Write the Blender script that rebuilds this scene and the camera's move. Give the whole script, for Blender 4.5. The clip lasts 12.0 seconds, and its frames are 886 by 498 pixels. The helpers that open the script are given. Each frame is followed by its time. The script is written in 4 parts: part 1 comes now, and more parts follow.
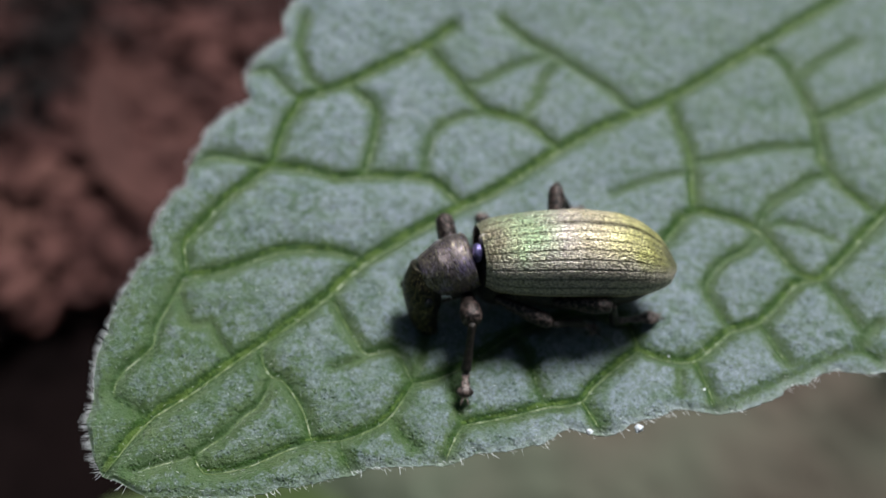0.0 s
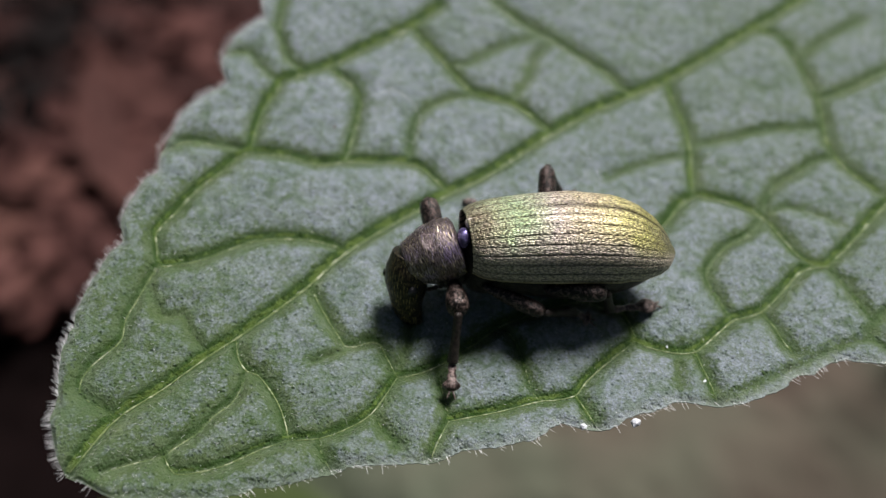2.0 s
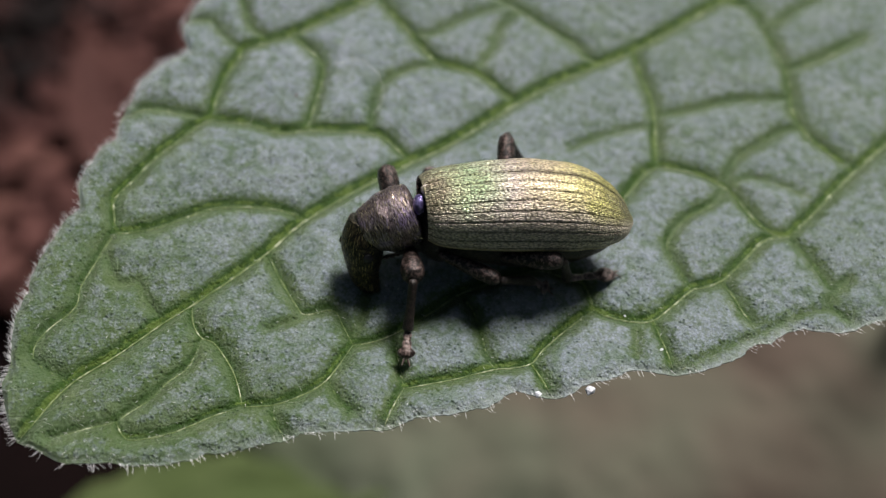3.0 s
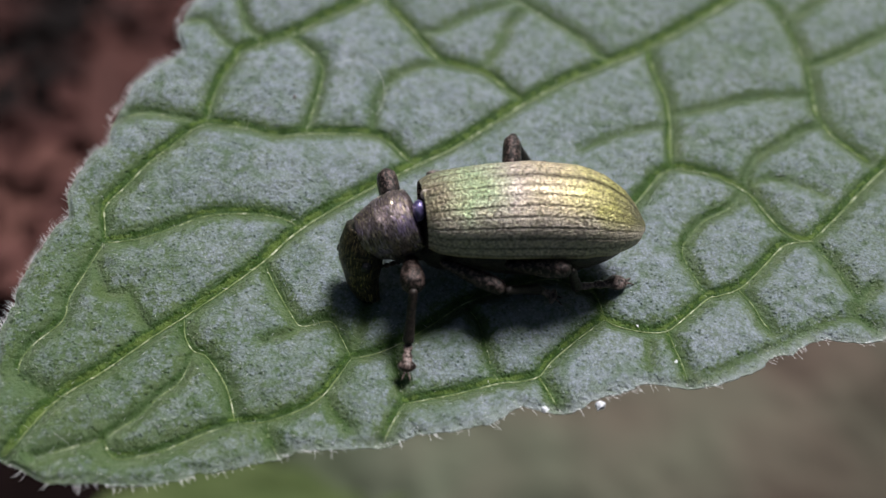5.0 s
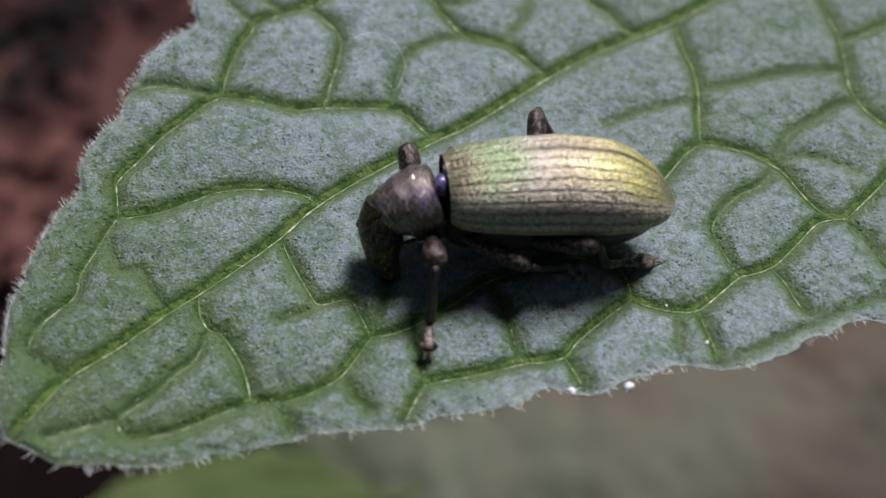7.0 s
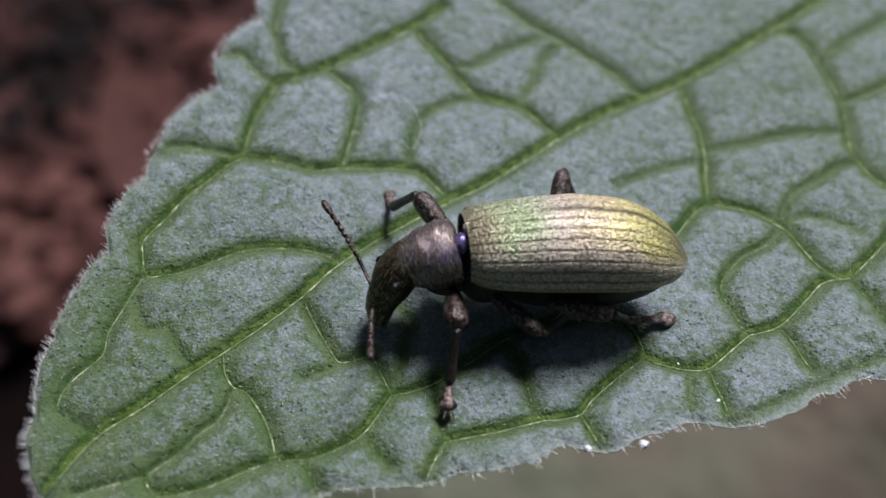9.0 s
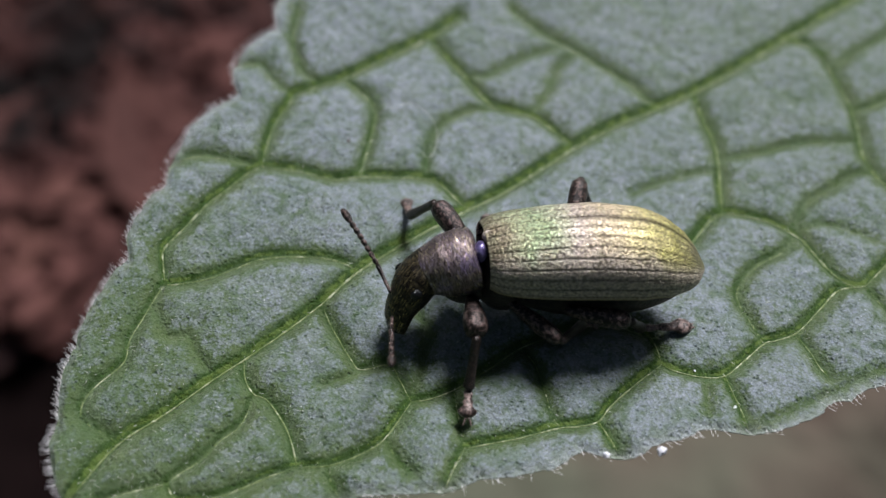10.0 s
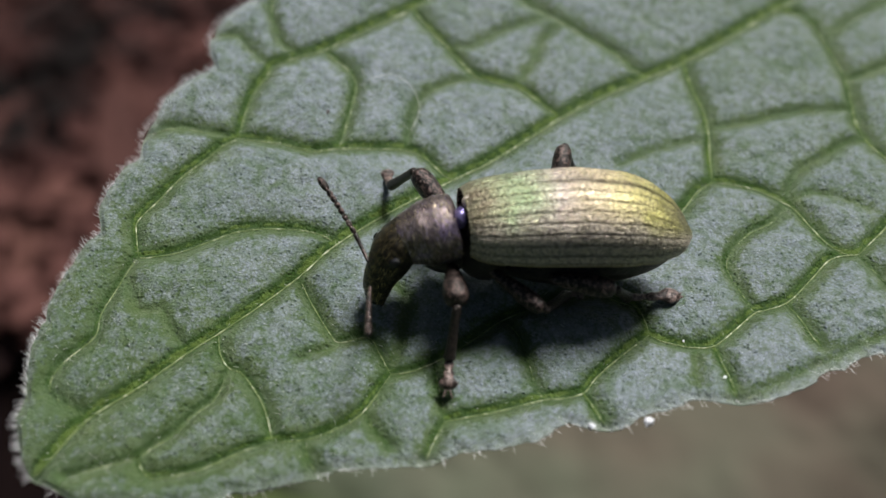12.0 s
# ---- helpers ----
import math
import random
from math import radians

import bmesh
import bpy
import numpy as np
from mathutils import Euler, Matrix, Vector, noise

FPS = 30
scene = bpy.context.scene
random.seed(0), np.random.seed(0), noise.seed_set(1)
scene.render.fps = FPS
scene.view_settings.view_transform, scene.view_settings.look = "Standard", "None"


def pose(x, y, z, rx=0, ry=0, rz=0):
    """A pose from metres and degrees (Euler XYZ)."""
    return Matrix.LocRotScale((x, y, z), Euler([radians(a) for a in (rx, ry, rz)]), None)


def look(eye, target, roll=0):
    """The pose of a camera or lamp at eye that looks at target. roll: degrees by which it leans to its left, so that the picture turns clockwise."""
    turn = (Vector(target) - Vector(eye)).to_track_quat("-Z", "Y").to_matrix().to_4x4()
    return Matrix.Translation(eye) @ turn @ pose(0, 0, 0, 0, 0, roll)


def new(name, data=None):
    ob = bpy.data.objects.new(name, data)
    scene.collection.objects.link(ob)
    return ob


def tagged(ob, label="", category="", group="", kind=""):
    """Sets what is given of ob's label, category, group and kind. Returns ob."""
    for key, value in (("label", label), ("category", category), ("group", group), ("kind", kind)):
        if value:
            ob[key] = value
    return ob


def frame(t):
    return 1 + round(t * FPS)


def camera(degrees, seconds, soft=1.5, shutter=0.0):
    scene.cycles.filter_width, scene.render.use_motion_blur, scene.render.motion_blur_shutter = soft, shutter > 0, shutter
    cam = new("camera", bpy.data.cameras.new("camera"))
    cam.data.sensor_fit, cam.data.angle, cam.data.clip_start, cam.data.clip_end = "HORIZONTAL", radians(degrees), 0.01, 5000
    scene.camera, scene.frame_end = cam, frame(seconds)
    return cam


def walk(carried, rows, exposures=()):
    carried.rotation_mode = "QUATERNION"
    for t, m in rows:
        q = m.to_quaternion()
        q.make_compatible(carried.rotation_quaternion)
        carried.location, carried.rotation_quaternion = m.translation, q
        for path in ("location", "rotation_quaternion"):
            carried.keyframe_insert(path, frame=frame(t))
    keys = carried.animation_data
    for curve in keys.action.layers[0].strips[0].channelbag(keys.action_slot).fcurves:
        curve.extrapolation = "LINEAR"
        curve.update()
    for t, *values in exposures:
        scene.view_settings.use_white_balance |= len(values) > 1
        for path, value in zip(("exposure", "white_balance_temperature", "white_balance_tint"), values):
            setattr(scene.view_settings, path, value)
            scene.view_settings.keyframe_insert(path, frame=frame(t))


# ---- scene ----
# ---- camera ----
cam = camera(44, 12.0, soft=1.3)
cam.data.dof.use_dof = True
cam.data.dof.focus_distance = 0.0198
cam.data.dof.aperture_fstop = 74.0
PATH = [
    (0.0, pose(-0.00085, -0.01347, 0.01874, 36.74, -1.59, -0.44)),
    (0.2, pose(-0.00090, -0.01410, 0.01845, 37.38, -1.77, -0.76)),
    (0.5, pose(-0.00080, -0.01397, 0.01868, 37.09, -1.92, -0.89)),
    (0.7, pose(-0.00085, -0.01388, 0.01837, 36.81, -1.26, -0.51)),
    (1.0, pose(-0.00105, -0.01376, 0.01843, 37.13, -1.66, -0.89)),
    (1.2, pose(-0.00138, -0.01353, 0.01836, 37.67, -1.33, -0.53)),
    (1.5, pose(-0.00111, -0.01334, 0.01804, 36.82, -1.15, -0.61)),
    (1.7, pose(-0.00090, -0.01339, 0.01791, 37.83, -1.63, -0.93)),
    (2.0, pose(-0.00050, -0.01304, 0.01761, 36.93, -1.28, -0.73)),
    (2.2, pose(-0.00051, -0.01321, 0.01715, 36.77, -1.06, -0.68)),
    (2.5, pose(0.00000, -0.01338, 0.01706, 36.26, -1.48, -0.86)),
    (2.7, pose(-0.00004, -0.01296, 0.01745, 36.08, -1.78, -0.71)),
    (3.0, pose(0.00033, -0.01327, 0.01733, 36.22, -1.37, -0.53)),
    (3.2, pose(0.00027, -0.01331, 0.01721, 36.14, -1.46, -0.98)),
    (4.8, pose(0.00089, -0.01263, 0.01663, 35.99, 0.07, 0.04)),
    (5.0, pose(0.00079, -0.01261, 0.01664, 36.26, -0.03, 0.01)),
    (5.2, pose(0.00079, -0.01271, 0.01634, 35.70, 0.13, 0.10)),
    (5.5, pose(0.00058, -0.01251, 0.01627, 35.76, 0.01, 0.20)),
    (5.7, pose(0.00071, -0.01240, 0.01652, 36.26, -0.11, 0.32)),
    (6.0, pose(0.00096, -0.01232, 0.01668, 36.07, -0.18, 0.44)),
    (6.2, pose(0.00063, -0.01268, 0.01611, 36.03, 0.13, 0.38)),
    (6.5, pose(0.00059, -0.01262, 0.01596, 36.01, 0.52, 0.27)),
    (6.7, pose(0.00085, -0.01261, 0.01589, 36.11, 0.54, 0.44)),
    (7.0, pose(0.00058, -0.01247, 0.01597, 35.88, 0.33, 0.45)),
    (7.2, pose(0.00092, -0.01254, 0.01635, 36.66, 0.13, 0.28)),
    (7.5, pose(0.00080, -0.01245, 0.01659, 37.21, 0.10, 0.27)),
    (7.7, pose(0.00035, -0.01224, 0.01676, 36.88, 0.30, 0.63)),
    (9.3, pose(0.00005, -0.01253, 0.01677, 37.93, -0.26, 0.12)),
    (9.5, pose(0.00009, -0.01263, 0.01685, 38.36, -0.32, 0.24)),
    (9.7, pose(-0.00002, -0.01257, 0.01699, 38.68, -0.62, 0.00)),
    (10.0, pose(-0.00027, -0.01251, 0.01690, 37.89, -0.17, 0.21)),
    (10.2, pose(-0.00054, -0.01270, 0.01652, 38.52, -0.26, -0.02)),
    (10.5, pose(0.00000, -0.01265, 0.01619, 37.99, -0.01, 0.00)),
    (10.7, pose(0.00017, -0.01256, 0.01575, 37.32, 0.17, -0.11)),
    (11.0, pose(0.00012, -0.01244, 0.01552, 37.88, 0.19, -0.17)),
    (11.2, pose(0.00013, -0.01243, 0.01591, 38.34, -0.12, -0.25)),
    (11.5, pose(-0.00007, -0.01258, 0.01600, 37.75, 0.29, 0.10)),
    (11.7, pose(-0.00014, -0.01287, 0.01584, 37.70, 0.40, 0.20)),
    (12.0, pose(0.00015, -0.01268, 0.01604, 38.21, 0.26, -0.02)),
]
walk(cam, PATH, [(0.0, 0.0, 6300, -1), (0.5, 0.0, 6560, 5), (1.0, 0.0, 6760, 8), (2.5, 0.0, 6760, 5), (3.0, 0.0, 6880, 6), (5.0, 0.0, 6610, 6), (6.5, 0.0, 6470, 8),
                (7.5, 0.0, 6370, 8), (9.5, 0.0, 6370, 9), (10.5, 0.0, 6610, 7), (11.5, 0.0, 6700, 9), (12.0, 0.0, 6800, 3)])

# ---- light: overcast daylight ----
world = bpy.data.worlds.new("overcast_sky")
scene.world = world
world.use_nodes = True
wn = world.node_tree.nodes
sky = wn.new("ShaderNodeTexSky")
sky.sky_type = "NISHITA"
sky.sun_disc = False
sky.sun_elevation, sky.sun_rotation = radians(55), radians(30)
sky.dust_density, sky.air_density = 4.0, 1.0
wn["Background"].inputs[1].default_value = 0.027
world.node_tree.links.new(sky.outputs[0], wn["Background"].inputs[0])
sun_data = bpy.data.lights.new("sun", "SUN")
sun_data.energy, sun_data.angle, sun_data.color = 5.35, radians(20), (1.0, 0.965, 1.01)
sun = new("sun", sun_data)
sun.matrix_world = look((0.055, 0.082, 0.160), (0, 0, 0))

MM = 0.001

# ---- materials ----


class Nodes:
    """A small wrapper that makes node materials readable."""

    def __init__(self, name):
        self.m = bpy.data.materials.new(name)
        self.m.use_nodes = True
        self.t = self.m.node_tree
        self.bsdf = self.t.nodes["Principled BSDF"]
        co = self.t.nodes.new("ShaderNodeTexCoord")
        mp = self.t.nodes.new("ShaderNodeMapping")
        mp.inputs["Scale"].default_value = (1000, 1000, 1000)
        self.t.links.new(co.outputs["Object"], mp.inputs[0])
        self.co = mp.outputs[0]

    def node(self, kind, **sockets):
        n = self.t.nodes.new(kind)
        for k, v in sockets.items():
            self.put(n.inputs[k], v)
        return n

    def put(self, socket, v):
        if isinstance(v, bpy.types.NodeSocket):
            self.t.links.new(v, socket)
        else:
            socket.default_value = v

    def stretched(self, x, y, z):
        n = self.t.nodes.new("ShaderNodeMapping")
        n.inputs["Scale"].default_value = (x, y, z)
        self.t.links.new(self.co, n.inputs[0])
        return n.outputs[0]

    def noise(self, scale, detail=3.0, rough=0.6, co=None):
        n = self.node("ShaderNodeTexNoise", Vector=co or self.co, Scale=scale, Detail=detail, Roughness=rough)
        return n.outputs[0]

    def voronoi(self, scale, feature="F1", co=None, out="Distance"):
        n = self.t.nodes.new("ShaderNodeTexVoronoi")
        n.feature = feature
        self.put(n.inputs["Vector"], co or self.co)
        n.inputs["Scale"].default_value = scale
        return n.outputs[out]

    def ramp(self, fac, *stops):
        n = self.t.nodes.new("ShaderNodeValToRGB")
        e = n.color_ramp.elements
        while len(e) < len(stops):
            e.new(0.5)
        for el, (pos, col) in zip(e, stops):
            el.position = pos
            el.color = (*col, 1) if isinstance(col, tuple) else (col, col, col, 1)
        self.put(n.inputs[0], fac)
        return n.outputs[0]

    def mix(self, fac, a, b, mode="MIX"):
        n = self.t.nodes.new("ShaderNodeMix")
        n.data_type, n.blend_type = "RGBA", mode
        self.put(n.inputs[0], fac)
        for i, v in ((6, a), (7, b)):
            self.put(n.inputs[i], (*v, 1) if isinstance(v, tuple) else v)
        return n.outputs[2]

    def math(self, op, a, b=0.0):
        n = self.t.nodes.new("ShaderNodeMath")
        n.operation = op
        self.put(n.inputs[0], a)
        self.put(n.inputs[1], b)
        return n.outputs[0]

    def attr(self, name):
        n = self.t.nodes.new("ShaderNodeAttribute")
        n.attribute_name = name
        return n.outputs["Fac"]

    def bump(self, height, strength, dist):
        n = self.node("ShaderNodeBump", Height=height, Strength=strength, Distance=dist * MM)
        self.put(self.bsdf.inputs["Normal"], n.outputs[0])

    def done(self, color, rough=0.5, metal=0.0, **more):
        names = {"spec": "Specular IOR Level", "sheen": "Sheen Weight", "sheen_rough": "Sheen Roughness",
                 "coat": "Coat Weight", "trans": "Transmission Weight", "sss": "Subsurface Weight"}
        self.put(self.bsdf.inputs["Base Color"], (*color, 1) if isinstance(color, tuple) else color)
        self.put(self.bsdf.inputs["Roughness"], rough)
        self.put(self.bsdf.inputs["Metallic"], metal)
        for k, v in more.items():
            self.put(self.bsdf.inputs[names[k]], v)
        return self.m


def leaf_material():
    """Grey bloom with sky sheen painted in over the fields between the veins, fresh green and painted slope shade
    beside the veins, green towards the tip.
    """
    n = Nodes("leaf_blade_green")
    band, bloom_cut = n.attr("vein"), n.attr("bloom_cut")
    # hairy bloom, with the sky's blue-grey reflection put into its colour
    pale = n.ramp(n.noise(0.7, 3), (0.3, (0.250, 0.294, 0.362)), (0.7, (0.344, 0.380, 0.478)))
    deep = n.ramp(n.noise(1.5, 2), (0.3, (0.044, 0.088, 0.018)), (0.7, (0.076, 0.118, 0.036)))
    grain = n.ramp(n.noise(6.0, 6, 0.8), (0.40, 0.0), (0.56, 1.0))
    # bright specks of the grain: specular sparkle put into the colour
    fine = n.ramp(n.voronoi(16.0), (0.12, 1.0), (0.62, 0.0))
    bloom = n.math("ADD", n.math("MULTIPLY", grain, 0.42), n.math("MULTIPLY", fine, 0.34))
    bloom = n.math("ADD", bloom, 0.26)
    bloom = n.math("SUBTRACT", bloom, n.math("MULTIPLY", bloom_cut, 0.52))
    # greener field edges, darkened further to paint the shading of the domed fields
    halo = n.math("ADD", n.attr("halo"), n.math("MULTIPLY", n.math("SUBTRACT", n.noise(7.0, 6, 0.8), 0.5), 1.3))
    bloom = n.math("SUBTRACT", bloom, n.math("MULTIPLY", n.ramp(halo, (0.20, 0.0), (1.0, 1.0)), 0.72))
    cell = n.mix(bloom, deep, pale)
    blotch = n.ramp(n.noise(2.2, 6, 0.8), (0.47, 0.0), (0.68, 0.42))
    cell = n.mix(blotch, cell, (0.088, 0.140, 0.082))
    pits = n.ramp(n.voronoi(8.5), (0.0, 1.0), (0.30, 0.0))
    pits = n.math("MULTIPLY", pits, n.ramp(n.noise(2.1, 2), (0.34, 0.0), (0.50, 1.0)))
    cell = n.mix(n.math("MULTIPLY", pits, 0.85), cell, (0.022, 0.050, 0.026))
    warped = n.t.nodes.new("ShaderNodeVectorMath")
    warped.operation = "ADD"
    n.put(warped.inputs[0], n.co)
    wob = n.node("ShaderNodeTexNoise", Vector=n.co, Scale=1.5, Detail=2.0)
    n.put(warped.inputs[1], wob.outputs[1])
    small = n.ramp(n.voronoi(0.95, "DISTANCE_TO_EDGE", warped.outputs[0]), (0.0, 1.0), (0.085, 0.0))
    broken = n.ramp(n.noise(1.1, 3), (0.40, 0.0), (0.56, 0.60))
    cell = n.mix(n.math("MULTIPLY", small, broken), cell, (0.055, 0.105, 0.030))
    # dark green band: slope shade beside the veins painted with the vein's own green
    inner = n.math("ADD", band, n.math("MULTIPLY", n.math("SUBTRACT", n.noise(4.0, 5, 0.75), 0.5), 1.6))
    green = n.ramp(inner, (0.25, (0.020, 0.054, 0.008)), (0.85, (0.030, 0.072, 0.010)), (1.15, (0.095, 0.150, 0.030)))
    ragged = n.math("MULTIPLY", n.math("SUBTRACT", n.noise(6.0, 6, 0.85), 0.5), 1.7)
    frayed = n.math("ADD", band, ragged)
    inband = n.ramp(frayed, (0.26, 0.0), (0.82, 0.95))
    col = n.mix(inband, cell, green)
    col = n.mix(n.math("MULTIPLY", n.attr("edge"), n.math("SUBTRACT", 0.5, n.math("MULTIPLY", bloom_cut, 0.4))), col, (0.36, 0.40, 0.38))
    relief = n.math("ADD", n.noise(7.0, 6, 0.75), n.math("MULTIPLY", fine, 0.15))
    relief = n.math("ADD", relief, n.math("MULTIPLY", n.noise(2.6, 3), 1.6))
    n.bump(n.math("SUBTRACT", relief, n.math("MULTIPLY", pits, 0.6)), 0.8, 0.085)
    return n.done(col, n.ramp(n.noise(1.6, 5, 0.7), (0.3, 0.26), (0.7, 0.46)), 0.0, spec=n.math("SUBTRACT", 0.6, n.math("MULTIPLY", inband, 0.4)), sheen=0.06, sheen_rough=0.4)


def vein_material():
    n = Nodes("vein_pale_green")
    # the palest stop paints highlights as broken dashes along the pale green veins
    c = n.ramp(n.noise(5.0, 5, 0.75), (0.40, (0.075, 0.125, 0.026)), (0.54, (0.19, 0.24, 0.09)), (0.64, (0.62, 0.64, 0.48)))
    n.bump(n.noise(18.0, 3), 0.8, 0.02)
    return n.done(c, 0.38)


def hair_material():
    n = Nodes("hair_white")
    return n.done((0.84, 0.84, 0.86), 0.5, 0.0)


def scale_hue(n):
    """Metallic scales, iridescence painted as fixed bands: yellow-gold behind, cream in the middle, green in front,
    bronze at the shoulder; flank paled for fill light.
    """
    place = n.node("ShaderNodeSeparateXYZ", Vector=n.co).outputs[0]
    along = n.math("ADD", place, n.math("MULTIPLY", n.math("SUBTRACT", n.noise(1.3, 3), 0.5), 1.6))
    along = n.math("DIVIDE", n.math("ADD", along, 2.2), 4.4)
    # the highlight's iridescent colours, fixed by place along the body
    hue = n.ramp(along, (0.05, (0.46, 0.44, 0.26)), (0.20, (0.88, 0.84, 0.30)), (0.40, (0.92, 0.78, 0.52)), (0.60, (0.88, 0.76, 0.70)),
                 (0.76, (0.60, 0.80, 0.48)), (0.95, (0.60, 0.48, 0.36)))
    side = n.ramp(n.math("ADD", n.attr("flank"), n.math("MULTIPLY", n.math("SUBTRACT", n.noise(2.5, 4), 0.5), 0.4)), (0.38, 0.0), (0.62, 0.85))
    # flank colour brightened in place of the fill light that misses it
    hue = n.mix(side, hue, (0.92, 0.80, 0.70))
    return hue, side


def elytra_material():
    n = Nodes("elytra_scales")
    hue, side = scale_hue(n)
    cells = n.node("ShaderNodeTexVoronoi", Vector=n.stretched(17, 34, 34), Scale=1.0)
    gap = n.ramp(cells.outputs["Distance"], (0.34, 1.0), (0.70, 0.0))
    pick = n.node("ShaderNodeSeparateColor", Color=cells.outputs["Color"])
    hue = n.mix(n.math("MULTIPLY", pick.outputs[0], 0.55), hue, n.mix(pick.outputs[1], (0.62, 0.58, 0.28), (0.22, 0.16, 0.13)))
    c = n.mix(gap, n.mix(0.62, hue, (0.04, 0.03, 0.025)), n.mix(0.05, hue, (0.04, 0.03, 0.025)))
    c = n.mix(n.attr("groove"), c, (0.012, 0.009, 0.008))
    c = n.mix(n.ramp(n.attr("flank"), (0.955, 0.0), (0.975, 0.8)), c, (0.42, 0.33, 0.17))
    fine = n.math("MULTIPLY", n.noise(26.0, 3, 0.7), 0.35)
    n.bump(n.math("ADD", n.math("MULTIPLY", gap, 0.6), n.math("ADD", fine, n.math("MULTIPLY", pick.outputs[2], 0.5))), 0.75, 0.022)
    return n.done(c, n.ramp(pick.outputs[1], (0.0, 0.30), (1.0, 0.52)), n.math("SUBTRACT", 0.72, n.math("MULTIPLY", side, 0.60)))


def scales_material():
    """Single scales: each with its own shade of the wing case's colours."""
    n = Nodes("single_scales")
    hue, side = scale_hue(n)
    pick = n.t.nodes.new("ShaderNodeNewGeometry").outputs["Random Per Island"]
    other = n.ramp(pick, (0.0, (0.46, 0.38, 0.28)), (0.25, (0.86, 0.82, 0.40)), (0.6, (0.98, 0.88, 0.72)), (0.85, (0.70, 0.88, 0.52)))
    return n.done(n.mix(0.36, hue, other), n.math("ADD", 0.22, n.math("MULTIPLY", pick, 0.26)), n.math("SUBTRACT", 0.85, n.math("MULTIPLY", side, 0.75)))


def hairs_material(name, *stops):
    """Flat metallic hairs, each of one colour."""
    n = Nodes(name)
    pick = n.t.nodes.new("ShaderNodeNewGeometry").outputs["Random Per Island"]
    return n.done(n.ramp(pick, *stops), 0.36, 0.7)


def pronotum_material():
    n = Nodes("pronotum_scales")
    scratch = n.noise(1.0, 4, 0.7, n.stretched(52, 13, 13))
    tone = n.ramp(scratch, (0.43, 0.0), (0.53, 1.0))
    hue = n.ramp(n.noise(3.0, 4), (0.35, (0.26, 0.20, 0.21)), (0.50, (0.32, 0.26, 0.26)), (0.62, (0.42, 0.33, 0.52)))
    c = n.mix(n.math("ADD", n.math("MULTIPLY", tone, 0.70), 0.25), (0.020, 0.015, 0.014), hue)
    n.bump(tone, 0.4, 0.015)
    return n.done(c, n.ramp(scratch, (0.4, 0.50), (0.6, 0.34)), 0.8)


def cuticle_material(name, dark, pale, rough=0.38, metal=0.0, scale=14.0, sharp=0.10):
    n = Nodes(name)
    f = n.noise(scale, 4, 0.75)
    c = n.mix(n.ramp(f, (0.53 - sharp, 0.0), (0.53 + sharp, 1.0)), dark, pale)
    n.bump(f, 0.8, 0.035)
    return n.done(c, rough, metal)


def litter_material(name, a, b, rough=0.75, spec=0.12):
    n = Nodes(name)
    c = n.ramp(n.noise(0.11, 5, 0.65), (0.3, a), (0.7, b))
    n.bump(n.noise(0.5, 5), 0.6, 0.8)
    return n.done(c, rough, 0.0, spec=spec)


def scraps_material(name, slope, *stops):
    """Scraps of several colours, each of one colour."""
    n = Nodes(name)
    geo = n.t.nodes.new("ShaderNodeNewGeometry")
    drift = n.math("MULTIPLY", n.math("SUBTRACT", n.noise(0.05, 2), 0.5), 1.3)
    mixed = n.math("ADD", n.math("ADD", n.math("MULTIPLY", geo.outputs["Random Per Island"], 0.16), 0.42), drift)
    along = n.node("ShaderNodeSeparateXYZ", Vector=n.co).outputs[0]
    mixed = n.math("ADD", mixed, n.math("MULTIPLY", n.math("SUBTRACT", along, 12.0), slope))
    n.bump(n.noise(0.8, 4), 0.6, 0.5)
    return n.done(n.ramp(mixed, *stops), 0.8, 0.0, spec=0.15)


M_LEAF, M_VEIN, M_HAIR = leaf_material(), vein_material(), hair_material()
M_ELYTRA, M_PRONOTUM = elytra_material(), pronotum_material()
M_SCALES = scales_material()
M_BRONZE = hairs_material("bronze_hairs", (0.28, (0.06, 0.045, 0.04)), (0.5, (0.40, 0.33, 0.21)), (0.75, (0.82, 0.72, 0.50)), (0.9, (0.58, 0.50, 0.68)))
M_GOLD_HAIR = hairs_material("golden_hairs", (0.15, (0.02, 0.015, 0.012)), (0.5, (0.22, 0.17, 0.08)), (0.8, (0.52, 0.42, 0.20)))
M_CUTICLE = cuticle_material("cuticle_black_brown", (0.012, 0.009, 0.008), (0.050, 0.036, 0.030))
M_HEAD = cuticle_material("head_scales", (0.007, 0.005, 0.004), (0.095, 0.076, 0.042), 0.34, 0.4, 15.0, 0.05)
M_LEG = cuticle_material("leg_brown_scales", (0.008, 0.006, 0.005), (0.150, 0.104, 0.094), 0.28, 0.25, 14.0, 0.05)
M_SHIN = cuticle_material("shin_dark_brown", (0.010, 0.007, 0.006), (0.050, 0.035, 0.030), 0.36, 0.1, 16.0)
M_FOOT = cuticle_material("foot_pad", (0.020, 0.012, 0.010), (0.26, 0.19, 0.17), 0.30, 0.0, 11.0)
M_EYE = cuticle_material("eye_black", (0.006, 0.006, 0.007), (0.010, 0.010, 0.012), 0.12)
M_SCUT = cuticle_material("scutellum_pale_scales", (0.45, 0.38, 0.32), (0.70, 0.62, 0.55), 0.5)
M_VIOLET = cuticle_material("violet_sheen", (0.10, 0.08, 0.20), (0.35, 0.30, 0.60), 0.25, 0.6, 6.0)
